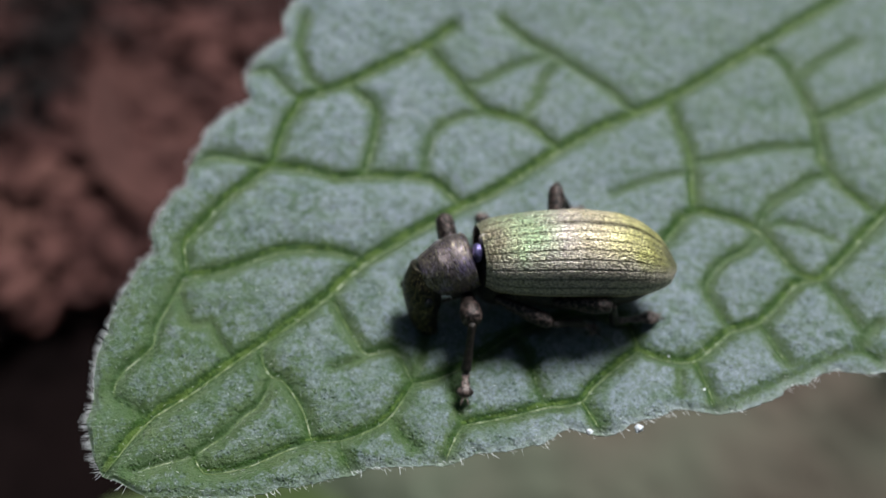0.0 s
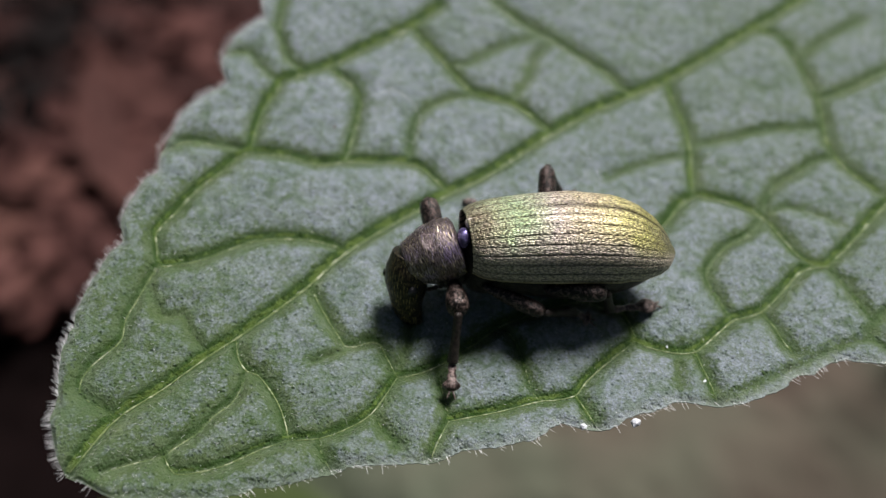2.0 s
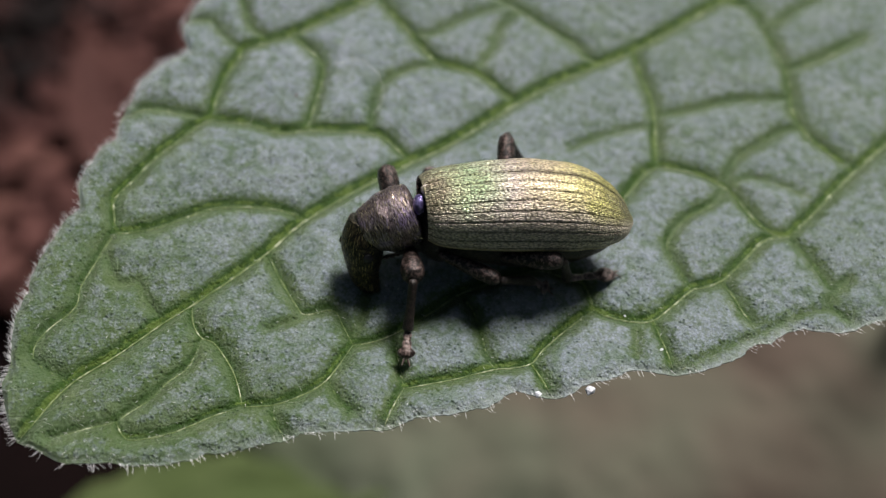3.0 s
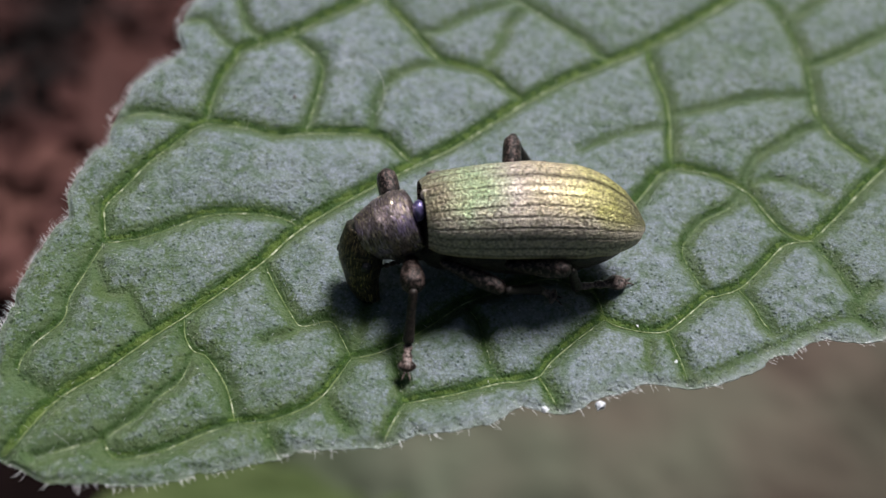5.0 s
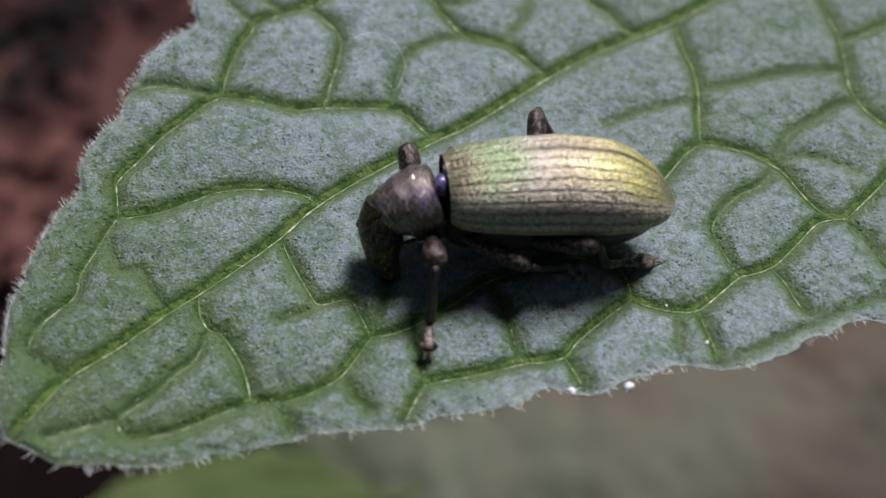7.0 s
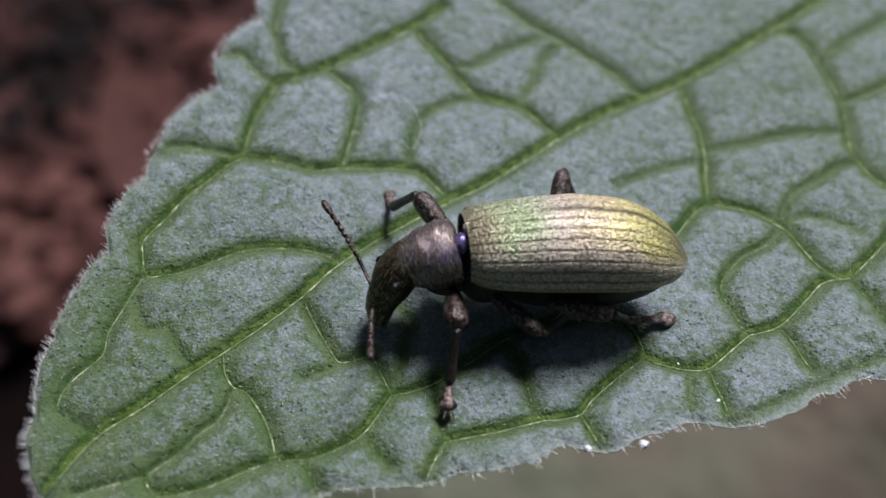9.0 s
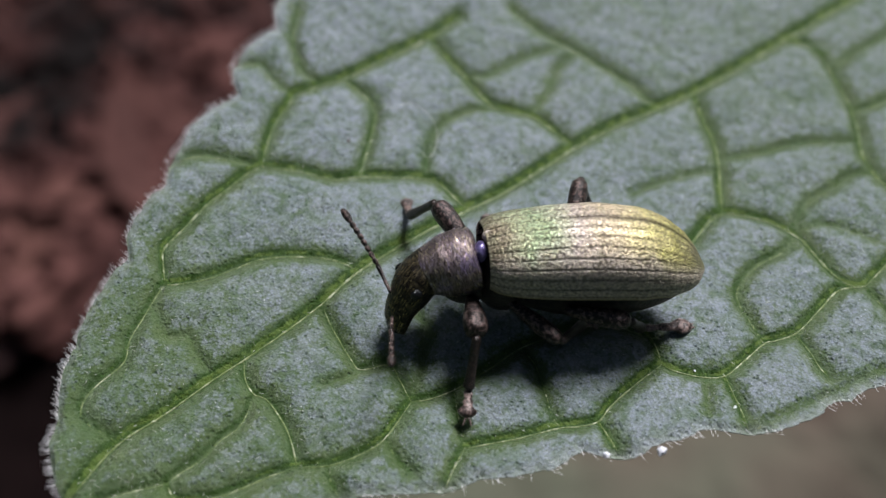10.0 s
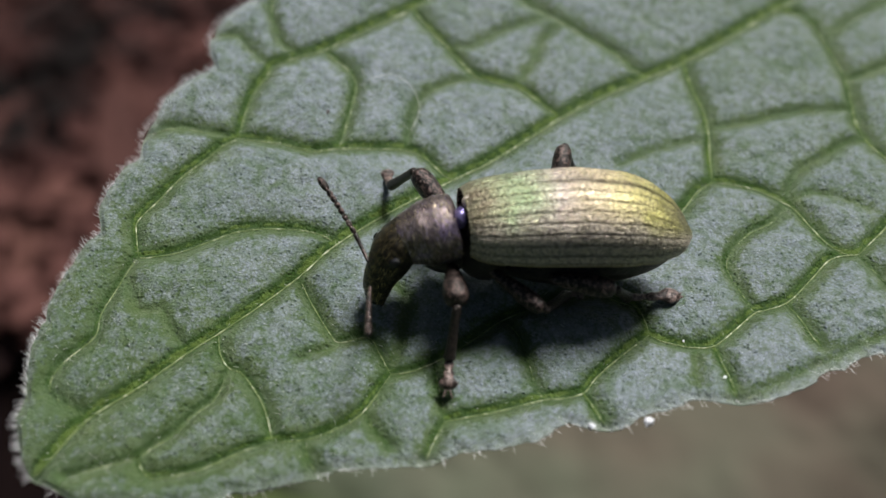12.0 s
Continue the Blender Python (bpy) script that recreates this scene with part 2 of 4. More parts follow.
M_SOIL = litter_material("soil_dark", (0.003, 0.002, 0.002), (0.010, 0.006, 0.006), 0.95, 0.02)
M_DEAD = litter_material("dead_leaf_brown", (0.040, 0.016, 0.014), (0.095, 0.042, 0.036))
M_DEAD_OCHRE = litter_material("dead_leaf_ochre", (0.030, 0.022, 0.008), (0.070, 0.052, 0.020))
M_LOW_GREEN = litter_material("low_leaf_green", (0.048, 0.072, 0.022), (0.085, 0.108, 0.042))
M_DEAD_DARK = litter_material("dead_leaf_dark", (0.030, 0.016, 0.017), (0.080, 0.048, 0.046))
M_SKY_BLOCK = litter_material("sky_block_green", (0.015, 0.028, 0.010), (0.060, 0.085, 0.035), 0.9)
M_LOW_MIX = scraps_material("moss_and_scraps", 0.010, (0.15, (0.062, 0.088, 0.034)), (0.42, (0.098, 0.110, 0.076)), (0.62, (0.098, 0.092, 0.068)), (0.82, (0.090, 0.068, 0.053)))
# the near-black stop paints the dark gaps in the litter onto the scraps
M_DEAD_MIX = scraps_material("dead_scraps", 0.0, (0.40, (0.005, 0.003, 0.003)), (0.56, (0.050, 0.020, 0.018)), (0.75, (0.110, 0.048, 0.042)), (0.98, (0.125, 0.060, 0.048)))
M_WHITE = cuticle_material("white_flake", (0.72, 0.74, 0.80), (0.85, 0.86, 0.90), 0.3)

# ---- building helpers ----


def part(name, data, material, parent=None, label="", smooth=True):
    """Links a bmesh, or (verts, faces) in millimetres, as one mesh object."""
    me = bpy.data.meshes.new(name)
    if isinstance(data, tuple):
        me.from_pydata([(x * MM, y * MM, z * MM) for x, y, z in data[0]], [], data[1])
    else:
        bmesh.ops.scale(data, vec=(MM, MM, MM), verts=data.verts)
        data.to_mesh(me)
        data.free()
    me.materials.append(material)
    if smooth:
        me.polygons.foreach_set("use_smooth", [True] * len(me.polygons))
    ob = new(name, me)
    ob.parent = parent
    return tagged(ob, label)


def grid_faces(nu, nv, closed=False):
    f = []
    for i in range(nu - 1):
        for j in range(nv if closed else nv - 1):
            k = (j + 1) % nv
            f.append((i * nv + j, (i + 1) * nv + j, (i + 1) * nv + k, i * nv + k))
    return f


def tube(points, radii, sides=8, flat=1.0):
    """A closed tube through points, with a radius at each."""
    pts = [Vector(p) for p in points]
    verts, prev = [], Vector((0, 0, 1))
    for i, p in enumerate(pts):
        d = (pts[min(i + 1, len(pts) - 1)] - pts[max(i - 1, 0)]).normalized()
        if abs(d.dot(prev)) > 0.95:
            prev = Vector((0, 1, 0)) if abs(d.y) < 0.9 else Vector((1, 0, 0))
        side = d.cross(prev).normalized()
        up = side.cross(d)
        for k in range(sides):
            a = 2 * math.pi * k / sides
            verts.append(tuple(p + side * math.cos(a) * radii[i] + up * math.sin(a) * radii[i] * flat))
        prev = up
    faces = grid_faces(len(pts), sides, True)
    faces.append(tuple(range(sides)))
    faces.append(tuple(range((len(pts) - 1) * sides, len(pts) * sides))[::-1])
    return verts, faces


def joined(*pieces):
    verts, faces = [], []
    for v, f in pieces:
        n = len(verts)
        verts += v
        faces += [tuple(i + n for i in q) for q in f]
    return verts, faces


def spline(points, per=6):
    """Catmull-Rom through the points."""
    p = [np.array(q, float) for q in points]
    p = [2 * p[0] - p[1]] + p + [2 * p[-1] - p[-2]]
    out = []
    for i in range(1, len(p) - 2):
        for k in range(per):
            t = k / per
            out.append(0.5 * (2 * p[i] + (p[i + 1] - p[i - 1]) * t + (2 * p[i - 1] - 5 * p[i] + 4 * p[i + 1] - p[i + 2]) * t ** 2
                              + (3 * p[i] - p[i - 1] - 3 * p[i + 1] + p[i + 2]) * t ** 3))
    out.append(p[-2])
    return np.array(out)


def bone(length, stations, sides=14, flat=1.0):
    """A limb along +x: stations are (share of the length, radius)."""
    xs = np.linspace(0, 1, 22)
    r = np.interp(xs, [s[0] for s in stations], [s[1] for s in stations])
    r = np.convolve(np.pad(r, 1, mode="edge"), [0.25, 0.5, 0.25], "valid")
    r[0] *= 0.55
    r[-1] *= 0.5
    return tube([(x * length, 0, 0) for x in xs], list(r), sides, flat)


# ---- the leaf ----
TIP, AXIS = np.array((-6.55, -4.69)), np.array((0.776, 0.631))
ACROSS = np.array((-AXIS[1], AXIS[0]))
LEAF_END = 44.0
UPPER = [(0, 0), (0.05, 0.33), (0.16, 0.62), (0.31, 1.01), (0.66, 1.38), (1.18, 2.05), (1.69, 2.5), (2.26, 2.92), (2.75, 3.26),
         (3.23, 3.39), (3.42, 3.78), (3.84, 4.11), (4.29, 4.31), (4.65, 4.36), (4.81, 4.6), (5.02, 4.84), (5.39, 5.03), (5.8, 5.26), (6.25, 5.4),
         (6.66, 5.42), (7.01, 5.4), (7.14, 5.78), (7.34, 6.1), (7.59, 6.23), (8.1, 6.38), (8.66, 6.4), (8.9, 6.85), (9.4, 7.1), (12, 8.2), (15, 9.3), (20, 10.3), (26, 10.2), (33, 8.5), (39, 5.2), (43, 1.4), (44, 0.25)]
LOWER = [(0, 0), (0.05, 0.1), (0.15, 0.3), (0.41, 0.9), (1.11, 1.46), (1.83, 1.98), (2.62, 2.42), (3.49, 2.75), (4.3, 3.21), (5.11, 3.74),
         (5.87, 4.14), (6.72, 4.58), (7.37, 4.73), (7.65, 5.09), (7.95, 5.37), (8.27, 5.41), (8.75, 5.61), (9.08, 5.72), (9.32, 5.79),
         (9.49, 6.0), (9.75, 6.23), (9.96, 6.44), (10.21, 6.58), (10.55, 6.74), (10.97, 6.84), (11.39, 6.83), (11.61, 6.99), (11.96, 7.04),
         (12.31, 7.15), (12.43, 7.34), (12.67, 7.61), (12.94, 7.75), (15, 8.5), (20, 9.7), (26, 9.8), (33, 8.2), (39, 5.0), (43, 1.3), (44, 0.25)]
VEINS = []


def vein(width, *points):
    VEINS.append((width, spline(points, 5)))


def build_veins():
    vein(0.18, (-1.95, 0.10), (-2.22, 0.25), (-2.60, 0.33), (-3.23, 0.32), (-3.75, 0.22), (-4.19, 0.00), (-4.73, -0.28), (-5.32, -0.44), (-5.47, -0.42))
    vein(0.18, (-5.47, -0.42), (-5.57, 0.03), (-5.58, 0.33), (-5.27, 0.79), (-4.92, 1.33), (-4.54, 1.75), (-4.20, 2.15), (-3.92, 2.34))
    vein(0.20, (-3.92, 2.34), (-3.87, 2.82), (-3.75, 3.38), (-3.51, 3.90), (-3.42, 4.17))
    vein(0.22, (-3.42, 4.17), (-2.86, 4.48), (-2.41, 4.69), (-1.72, 5.22), (-1.02, 5.73), (-0.57, 6.06), (0.08, 6.71))
    vein(0.14, (-5.47, -0.42), (-5.59, -0.69), (-5.77, -1.17), (-5.94, -1.63), (-5.98, -2.08), (-6.37, -2.54), (-6.55, -2.87), (-6.52, -3.18), (-6.22, -3.38), (-5.85, -3.59))
    vein(0.20, (-3.92, 2.34), (-3.17, 2.31), (-2.50, 2.18), (-1.97, 2.28), (-1.39, 2.32), (-0.66, 2.35), (-0.27, 2.17), (0.18, 1.70), (0.52, 1.78))
    vein(0.13, (-3.92, 2.34), (-4.50, 2.41), (-5.15, 2.45), (-5.66, 2.22))
    vein(0.15, (-1.97, 2.28), (-1.86, 2.81), (-1.75, 3.39), (-1.70, 3.90), (-1.86, 4.24), (-2.17, 4.50), (-2.41, 4.69))
    vein(0.22, (-0.57, 6.06), (-0.29, 5.64), (0.07, 5.22), (0.55, 4.58), (0.85, 4.30), (1.61, 4.13), (2.07, 3.78), (2.43, 3.40))
    vein(0.14, (1.34, 7.04), (1.71, 6.68), (2.07, 6.40), (2.68, 6.05), (3.28, 5.62), (3.86, 5.17), (4.19, 4.75), (4.54, 4.61))
    vein(0.10, (0.79, 4.29), (0.19, 4.09), (-0.28, 3.75), (-0.45, 3.51), (-0.56, 3.14), (-0.66, 2.35))
    vein(0.10, (-3.42, 4.17), (-3.66, 4.30), (-3.97, 4.62), (-4.15, 4.80), (-4.61, 4.76))
    vein(0.12, (-2.86, 4.48), (-3.22, 4.72), (-3.43, 5.20), (-3.52, 5.62), (-3.45, 6.37))
    vein(0.08, (0.20, 5.08), (0.68, 5.10), (1.05, 5.40), (1.80, 5.88), (2.50, 6.15))
    vein(0.08, (1.61, 4.13), (2.00, 4.79), (2.22, 5.44), (2.68, 6.05))
    vein(0.24, (5.26, 4.98), (5.35, 4.27), (5.49, 3.71), (5.51, 3.08), (5.44, 2.31), (5.39, 1.73))
    vein(0.28, (5.39, 1.73), (5.08, 1.48), (4.80, 1.12), (4.47, 0.69), (3.90, 0.00), (3.32, -0.53))
    vein(0.20, (5.39, 1.73), (5.77, 1.67), (6.30, 1.47), (6.68, 1.17), (6.86, 0.98), (7.08, 0.50), (7.30, 0.07), (7.56, -0.17), (7.79, -0.19))
    vein(0.11, (6.73, 1.16), (6.86, 1.54), (7.18, 1.99), (7.71, 2.37), (8.25, 2.73), (8.61, 2.80))
    vein(0.20, (7.61, 6.79), (8.21, 6.55), (8.45, 5.83), (8.61, 5.12), (8.68, 4.60), (8.64, 3.92), (8.60, 3.25), (8.71, 2.75), (8.92, 2.34), (9.35, 1.77))
    vein(0.10, (8.61, 3.70), (7.75, 3.67), (7.02, 3.55), (6.40, 3.33), (5.54, 3.11))
    vein(0.14, (8.69, 4.57), (9.21, 4.81), (9.78, 5.13), (10.66, 5.67))
    vein(0.10, (8.49, 5.74), (8.93, 6.30), (9.55, 6.78), (10.31, 7.28))
    vein(0.24, (11.36, 3.24), (10.09, 2.06), (9.20, 1.24), (8.42, 0.42), (7.79, -0.19))
    vein(0.22, (7.79, -0.19), (7.27, -0.28), (6.81, -0.74), (6.29, -1.25), (5.85, -1.43), (5.64, -1.49), (5.16, -1.91), (4.82, -2.18), (4.43, -2.20), (3.95, -2.06), (3.72, -1.91))
    vein(0.20, (3.72, -1.91), (3.12, -2.40), (2.69, -2.81), (2.47, -3.09), (2.08, -3.19), (1.79, -3.21), (1.11, -3.40), (0.63, -3.50), (0.13, -3.60))
    vein(0.16, (0.13, -3.60), (0.01, -3.82), (-0.13, -4.14), (-0.20, -4.35))
    vein(0.14, (7.79, -0.19), (7.93, -0.55), (8.07, -0.87), (8.29, -1.61))
    vein(0.14, (5.64, -1.49), (5.51, -1.09), (5.38, -0.69), (5.33, -0.36), (5.49, -0.02), (5.88, 0.39), (6.36, 0.67), (6.72, 1.10))
    vein(0.16, (6.23, -1.29), (6.41, -1.65), (6.52, -2.03), (6.65, -2.31))
    vein(0.18, (4.82, -2.18), (4.90, -2.58), (4.98, -2.93), (5.03, -3.31))
    vein(0.20, (3.72, -1.91), (3.67, -1.56), (3.55, -1.28), (3.07, -0.92))
    vein(0.18, (2.47, -3.09), (2.63, -3.43), (2.76, -3.71))
    vein(0.14, (1.79, -3.21), (1.66, -2.96), (1.61, -2.67), (1.55, -2.38), (1.42, -1.90), (1.18, -1.54))
    vein(0.14, (0.13, -3.60), (0.06, -3.17), (0.01, -2.95), (-0.06, -2.47))
    vein(0.18, (-0.82, -2.69), (-1.28, -3.44), (-1.74, -3.76), (-2.20, -3.94), (-2.74, -3.98))
    vein(0.16, (-0.82, -2.69), (-0.43, -2.61), (0.06, -2.37), (0.67, -1.93), (1.18, -1.54), (1.91, -1.23), (2.75, -0.98), (3.25, -1.17), (3.59, -1.31))
    vein(0.15, (-0.82, -2.69), (-1.03, -2.27), (-1.24, -1.94), (-1.74, -2.05), (-1.95, -1.82), (-2.29, -1.24), (-2.52, -0.76))
    vein(0.13, (-1.23, -3.41), (-1.08, -3.76), (-0.78, -4.11))
    vein(0.16, (-3.86, -1.96), (-3.79, -2.33), (-3.61, -2.60), (-3.36, -2.72), (-3.02, -3.19), (-2.84, -3.61), (-2.74, -3.98))
    vein(0.13, (-3.61, -2.66), (-3.78, -3.20), (-4.12, -3.53), (-4.36, -3.85), (-4.70, -4.13), (-4.90, -4.31))
    vein(0.16, (-2.74, -3.98), (-3.21, -4.16), (-3.56, -4.34), (-3.99, -4.53), (-4.57, -4.65), (-4.77, -4.54), (-4.90, -4.31))
    vein(0.13, (-2.20, -3.94), (-2.15, -4.23), (-1.97, -4.56))
    vein(0.12, (-4.90, -4.31), (-5.38, -4.45), (-5.98, -4.66))
    vein(0.08, (-4.37, -2.32), (-4.67, -1.91), (-4.92, -1.52), (-5.27, -1.54), (-5.60, -0.93))
    vein(0.05, (6.78, 1.13), (7.27, 1.38), (7.88, 1.18), (8.25, 0.90))
    vein(0.05, (3.58, 2.12), (4.18, 2.44), (4.78, 2.68), (5.48, 2.85))
    vein(0.07, (-2.41, -2.40), (-1.83, -2.16), (-1.24, -1.94))
    vein(0.08, (-0.82, -2.67), (-0.64, -2.03), (-0.55, -1.19), (-0.87, -0.71), (-0.99, -0.33))


MIDRIB = [(-6.48, -4.66), (-5.85, -3.66), (-5.1, -3.03), (-4.37, -2.35), (-3.83, -1.9), (-3.19, -1.33), (-2.53, -0.68), (-1.95, 0.0),
          (-1.02, 0.76), (0.18, 1.59), (0.97, 2.1), (1.91, 2.87), (2.43, 3.3), (3.27, 3.92), (4.29, 4.5), (5.26, 5.06), (6.17, 5.74),
          (7.17, 6.49), (7.92, 7.08), (12, 10.3), (20, 16.9), (27.6, 23.1)]
build_veins()
vein(0.06, (5.24, -3.30), (5.24, -3.26), (5.88, -2.95), (6.45, -2.69), (6.74, -2.56), (7.17, -2.35), (7.59, -2.16), (8.22, -2.03))
vein(0.10, (4.38, -2.95), (4.45, -2.54), (4.48, -2.07))
vein(0.12, (8.65, -1.38), (8.33, -1.67), (8.16, -2.01), (8.46, -2.26))
VEINS.append((0.30, spline(MIDRIB, 6)))


def far_veins():
    """Side veins of the part of the leaf towards its base."""
    for s in (25.5, 30, 34.5, 38.5):
        for side, edge in ((1, UPPER), (-1, LOWER)):
            w = np.interp(s + 4, [e[0] for e in edge], [e[1] for e in edge]) * 0.85 * side
            a, b = TIP + AXIS * s, TIP + AXIS * (s - 3.5) + ACROSS * w
            mid = (a + b) / 2 + AXIS * 0.8
            VEINS.append((0.2, spline([a, mid, b], 8)))


far_veins()


def vein_field(xy):
    """Distance to the nearest vein, and the strength of the green band beside the veins."""
    dist, band = np.full(len(xy), 9.0), np.zeros(len(xy))
    for width, line in VEINS:
        lo, hi = line.min(0) - 1.2, line.max(0) + 1.2
        sel = np.nonzero(((xy > lo) & (xy < hi)).all(1))[0]
        p, best = xy[sel], np.full(len(sel), 9.0)
        for a, b in zip(line[:-1], line[1:]):
            ab = b - a
            t = np.clip(((p - a) @ ab) / (ab @ ab + 1e-12), 0, 1)
            best = np.minimum(best, np.linalg.norm(p - a - t[:, None] * ab, axis=1))
        dist[sel] = np.minimum(dist[sel], best + max(0, 0.16 - width) * 0.8)
        band[sel] = np.maximum(band[sel], np.exp(-(best / (0.022 + 0.33 * width)) ** 2) * min(1.0, max(0.2, 0.05 + width * 5.0)))
    return dist, band


def leaf_base(x, y):
    """The leaf's large form: the height at its veins."""
    v = np.clip((x - TIP[0]) * ACROSS[0] + (y - TIP[1]) * ACROSS[1], -7, 7)
    s = (x - TIP[0]) * AXIS[0] + (y - TIP[1]) * AXIS[1]
    return -0.054 + 0.082 * v + 0.0153 * v * v - 0.004 * np.maximum(s - 18, 0) ** 2


def leaf_height(x, y, dist):
    z = leaf_base(x, y) + 0.10 * (1 - np.exp(-(dist / 0.15) ** 2)) + 0.11 * (1 - np.exp(-(dist / 0.45) ** 2))
    z = z + 0.018 * np.sin(x * 7.3 + 2 * np.sin(y * 3.1)) * np.sin(y * 8.1 + 2 * np.sin(x * 2.7)) * np.clip(dist * 2, 0, 1)
    return z + 0.03 * np.sin(x * 2.3 + y * 1.1) * np.sin(y * 2.9 - x * 0.7) * np.clip(dist, 0, 1)


UPPER_NOTCHES = (0.6, 1.55, 2.5, 3.45, 5.0, 7.05, 8.9, 11, 13.4, 16, 19, 22, 25, 28, 31, 34, 37, 40)
LOWER_NOTCHES = (1.0, 2.4, 3.9, 5.6, 7.38, 9.22, 11.45, 13.6, 16, 19, 22, 25, 28, 31, 34, 37, 40)


def scallop(s, notches, depth):
    """Rounded teeth along the margin, between sharp notches."""
    out = np.zeros_like(s)
    for a, b in zip(notches[:-1], notches[1:]):
        t = np.clip((s - a) / (b - a), 0, 1)
        out += np.where((s > a) & (s < b), depth * np.sqrt(np.abs(np.sin(np.pi * t))) - depth * 0.45, 0)
    return out


def build_leaf():
    s = np.concatenate([np.linspace(0, 1, 26)[:-1] ** 2 * 1.2, np.linspace(1.2, 18.5, 290)[:-1], np.linspace(18.5, LEAF_END, 90)])
    nv = 271
    w = np.linspace(-1, 1, nv)
    w = np.sign(w) * (1 - (1 - np.abs(w)) ** 1.12)
    up = np.interp(s, *np.array(UPPER).T)
    low = np.interp(s, *np.array(LOWER).T)
    ragged = 0.05 * np.sin(s * 9.1) + 0.04 * np.sin(s * 21.7 + 1) + 0.03 * np.sin(s * 47.0)
    up, low = up + 0.25 * ragged * np.clip(up, 0, 1), low + 0.3 * ragged[::-1] * np.clip(low, 0, 1)
    up = up + scallop(s, UPPER_NOTCHES, 0.13) * np.clip(2.7 - s, 0, 1)
    low = low + scallop(s, LOWER_NOTCHES, 0.12) * np.clip((7.6 - s) / 0.4, 0, 1)
    v = np.where(w[None] > 0, w[None] * up[:, None], w[None] * low[:, None])
    xy = TIP + s[:, None, None] * AXIS + v[..., None] * ACROSS
    flat = xy.reshape(-1, 2)
    dist, _b = vein_field(flat)
    # shifted off the veins, so the colour shades the slopes that face the camera
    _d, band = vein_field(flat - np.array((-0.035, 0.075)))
    inside = np.minimum(np.where(w[None] > 0, up[:, None] - v, low[:, None] + v), s[:, None] * 0.8 + 0.02).ravel()
    z = leaf_height(flat[:, 0], flat[:, 1], dist)
    rim = np.exp(-(inside / 0.16) ** 2)
    z = z - 0.10 * rim
    n = len(flat)
    top = np.column_stack([flat, z])
    under = np.column_stack([flat, z - 0.025 - 0.15 * np.clip(inside / 0.5, 0, 1)])
    faces = grid_faces(len(s), nv)
    back = [tuple(i + n for i in f[::-1]) for f in faces]
    border = []
    for i in range(len(s) - 1):
        a, b = i * nv, (i + 1) * nv
        border += [(a, a + n, b + n, b), (b + nv - 1, b + nv - 1 + n, a + nv - 1 + n, a + nv - 1)]
    leaf = new("leaf")
    tagged(leaf, "grey-green hairy leaf with netted pale green veins and scalloped edge", "leaf")
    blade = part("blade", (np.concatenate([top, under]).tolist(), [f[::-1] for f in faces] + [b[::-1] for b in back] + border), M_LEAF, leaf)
    # last value: greener tip; past s = 8 greener and dimmed for lost light
    for name, values in (("vein", band), ("halo", np.exp(-(dist / 0.25) ** 2)), ("edge", rim), ("bloom_cut", np.exp(-(np.repeat(s, nv) / 5.5) ** 2) + 0.45 * np.clip((np.repeat(s, nv) - 8) / 8, 0, 1))):
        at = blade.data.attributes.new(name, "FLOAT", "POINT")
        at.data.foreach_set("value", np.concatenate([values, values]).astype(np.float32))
    for width, line in VEINS:
        zz = leaf_base(line[:, 0], line[:, 1]) + 0.004
        rad = np.full(len(line), 0.0035 + width * 0.048) * np.clip(np.minimum(np.arange(len(line)) + 1, len(line) - np.arange(len(line))) / 4, 0.3, 1)
        rad *= 1 + 0.25 * np.sin(np.arange(len(line)) * 1.9 + width * 40)
        part("midrib" if width == 0.30 else "vein", tube(np.column_stack([line, zz]).tolist(), rad.tolist(), 6, 0.7), M_VEIN, leaf)
    base = TIP + AXIS * (LEAF_END - 0.6)
    z0 = float(leaf_base(base[0], base[1]))
    stalk = spline([(base[0], base[1], z0 - 0.1), (base[0] + 5, base[1] + 4, z0 - 3), (base[0] + 9, base[1] + 7.5, -25), (base[0] + 10, base[1] + 8, -56)], 8)
    part("stalk", tube(stalk.tolist(), np.linspace(0.55, 1.1, len(stalk)).tolist(), 10), M_VEIN, leaf, "green leaf stalk")
    hairs(leaf, s, up, low, dist.reshape(len(s), nv))
    return leaf


def hair(p, d, length, r):
    """A thin bent hair."""
    d = Vector(d).normalized()
    side = d.cross(Vector((0.3, 0.2, 0.9))).normalized()
    up = side.cross(d)
    p = Vector(p)
    verts = []
    for t, rr in ((0, r), (0.55, r * 0.75), (1.0, r * 0.25)):
        c = p + d * length * t + Vector((0, 0, 0.25 * length * t * t))
        verts += [tuple(c + side * rr), tuple(c - side * rr * 0.5 + up * rr * 0.85), tuple(c - side * rr * 0.5 - up * rr * 0.85)]
    return verts, grid_faces(3, 3, True)


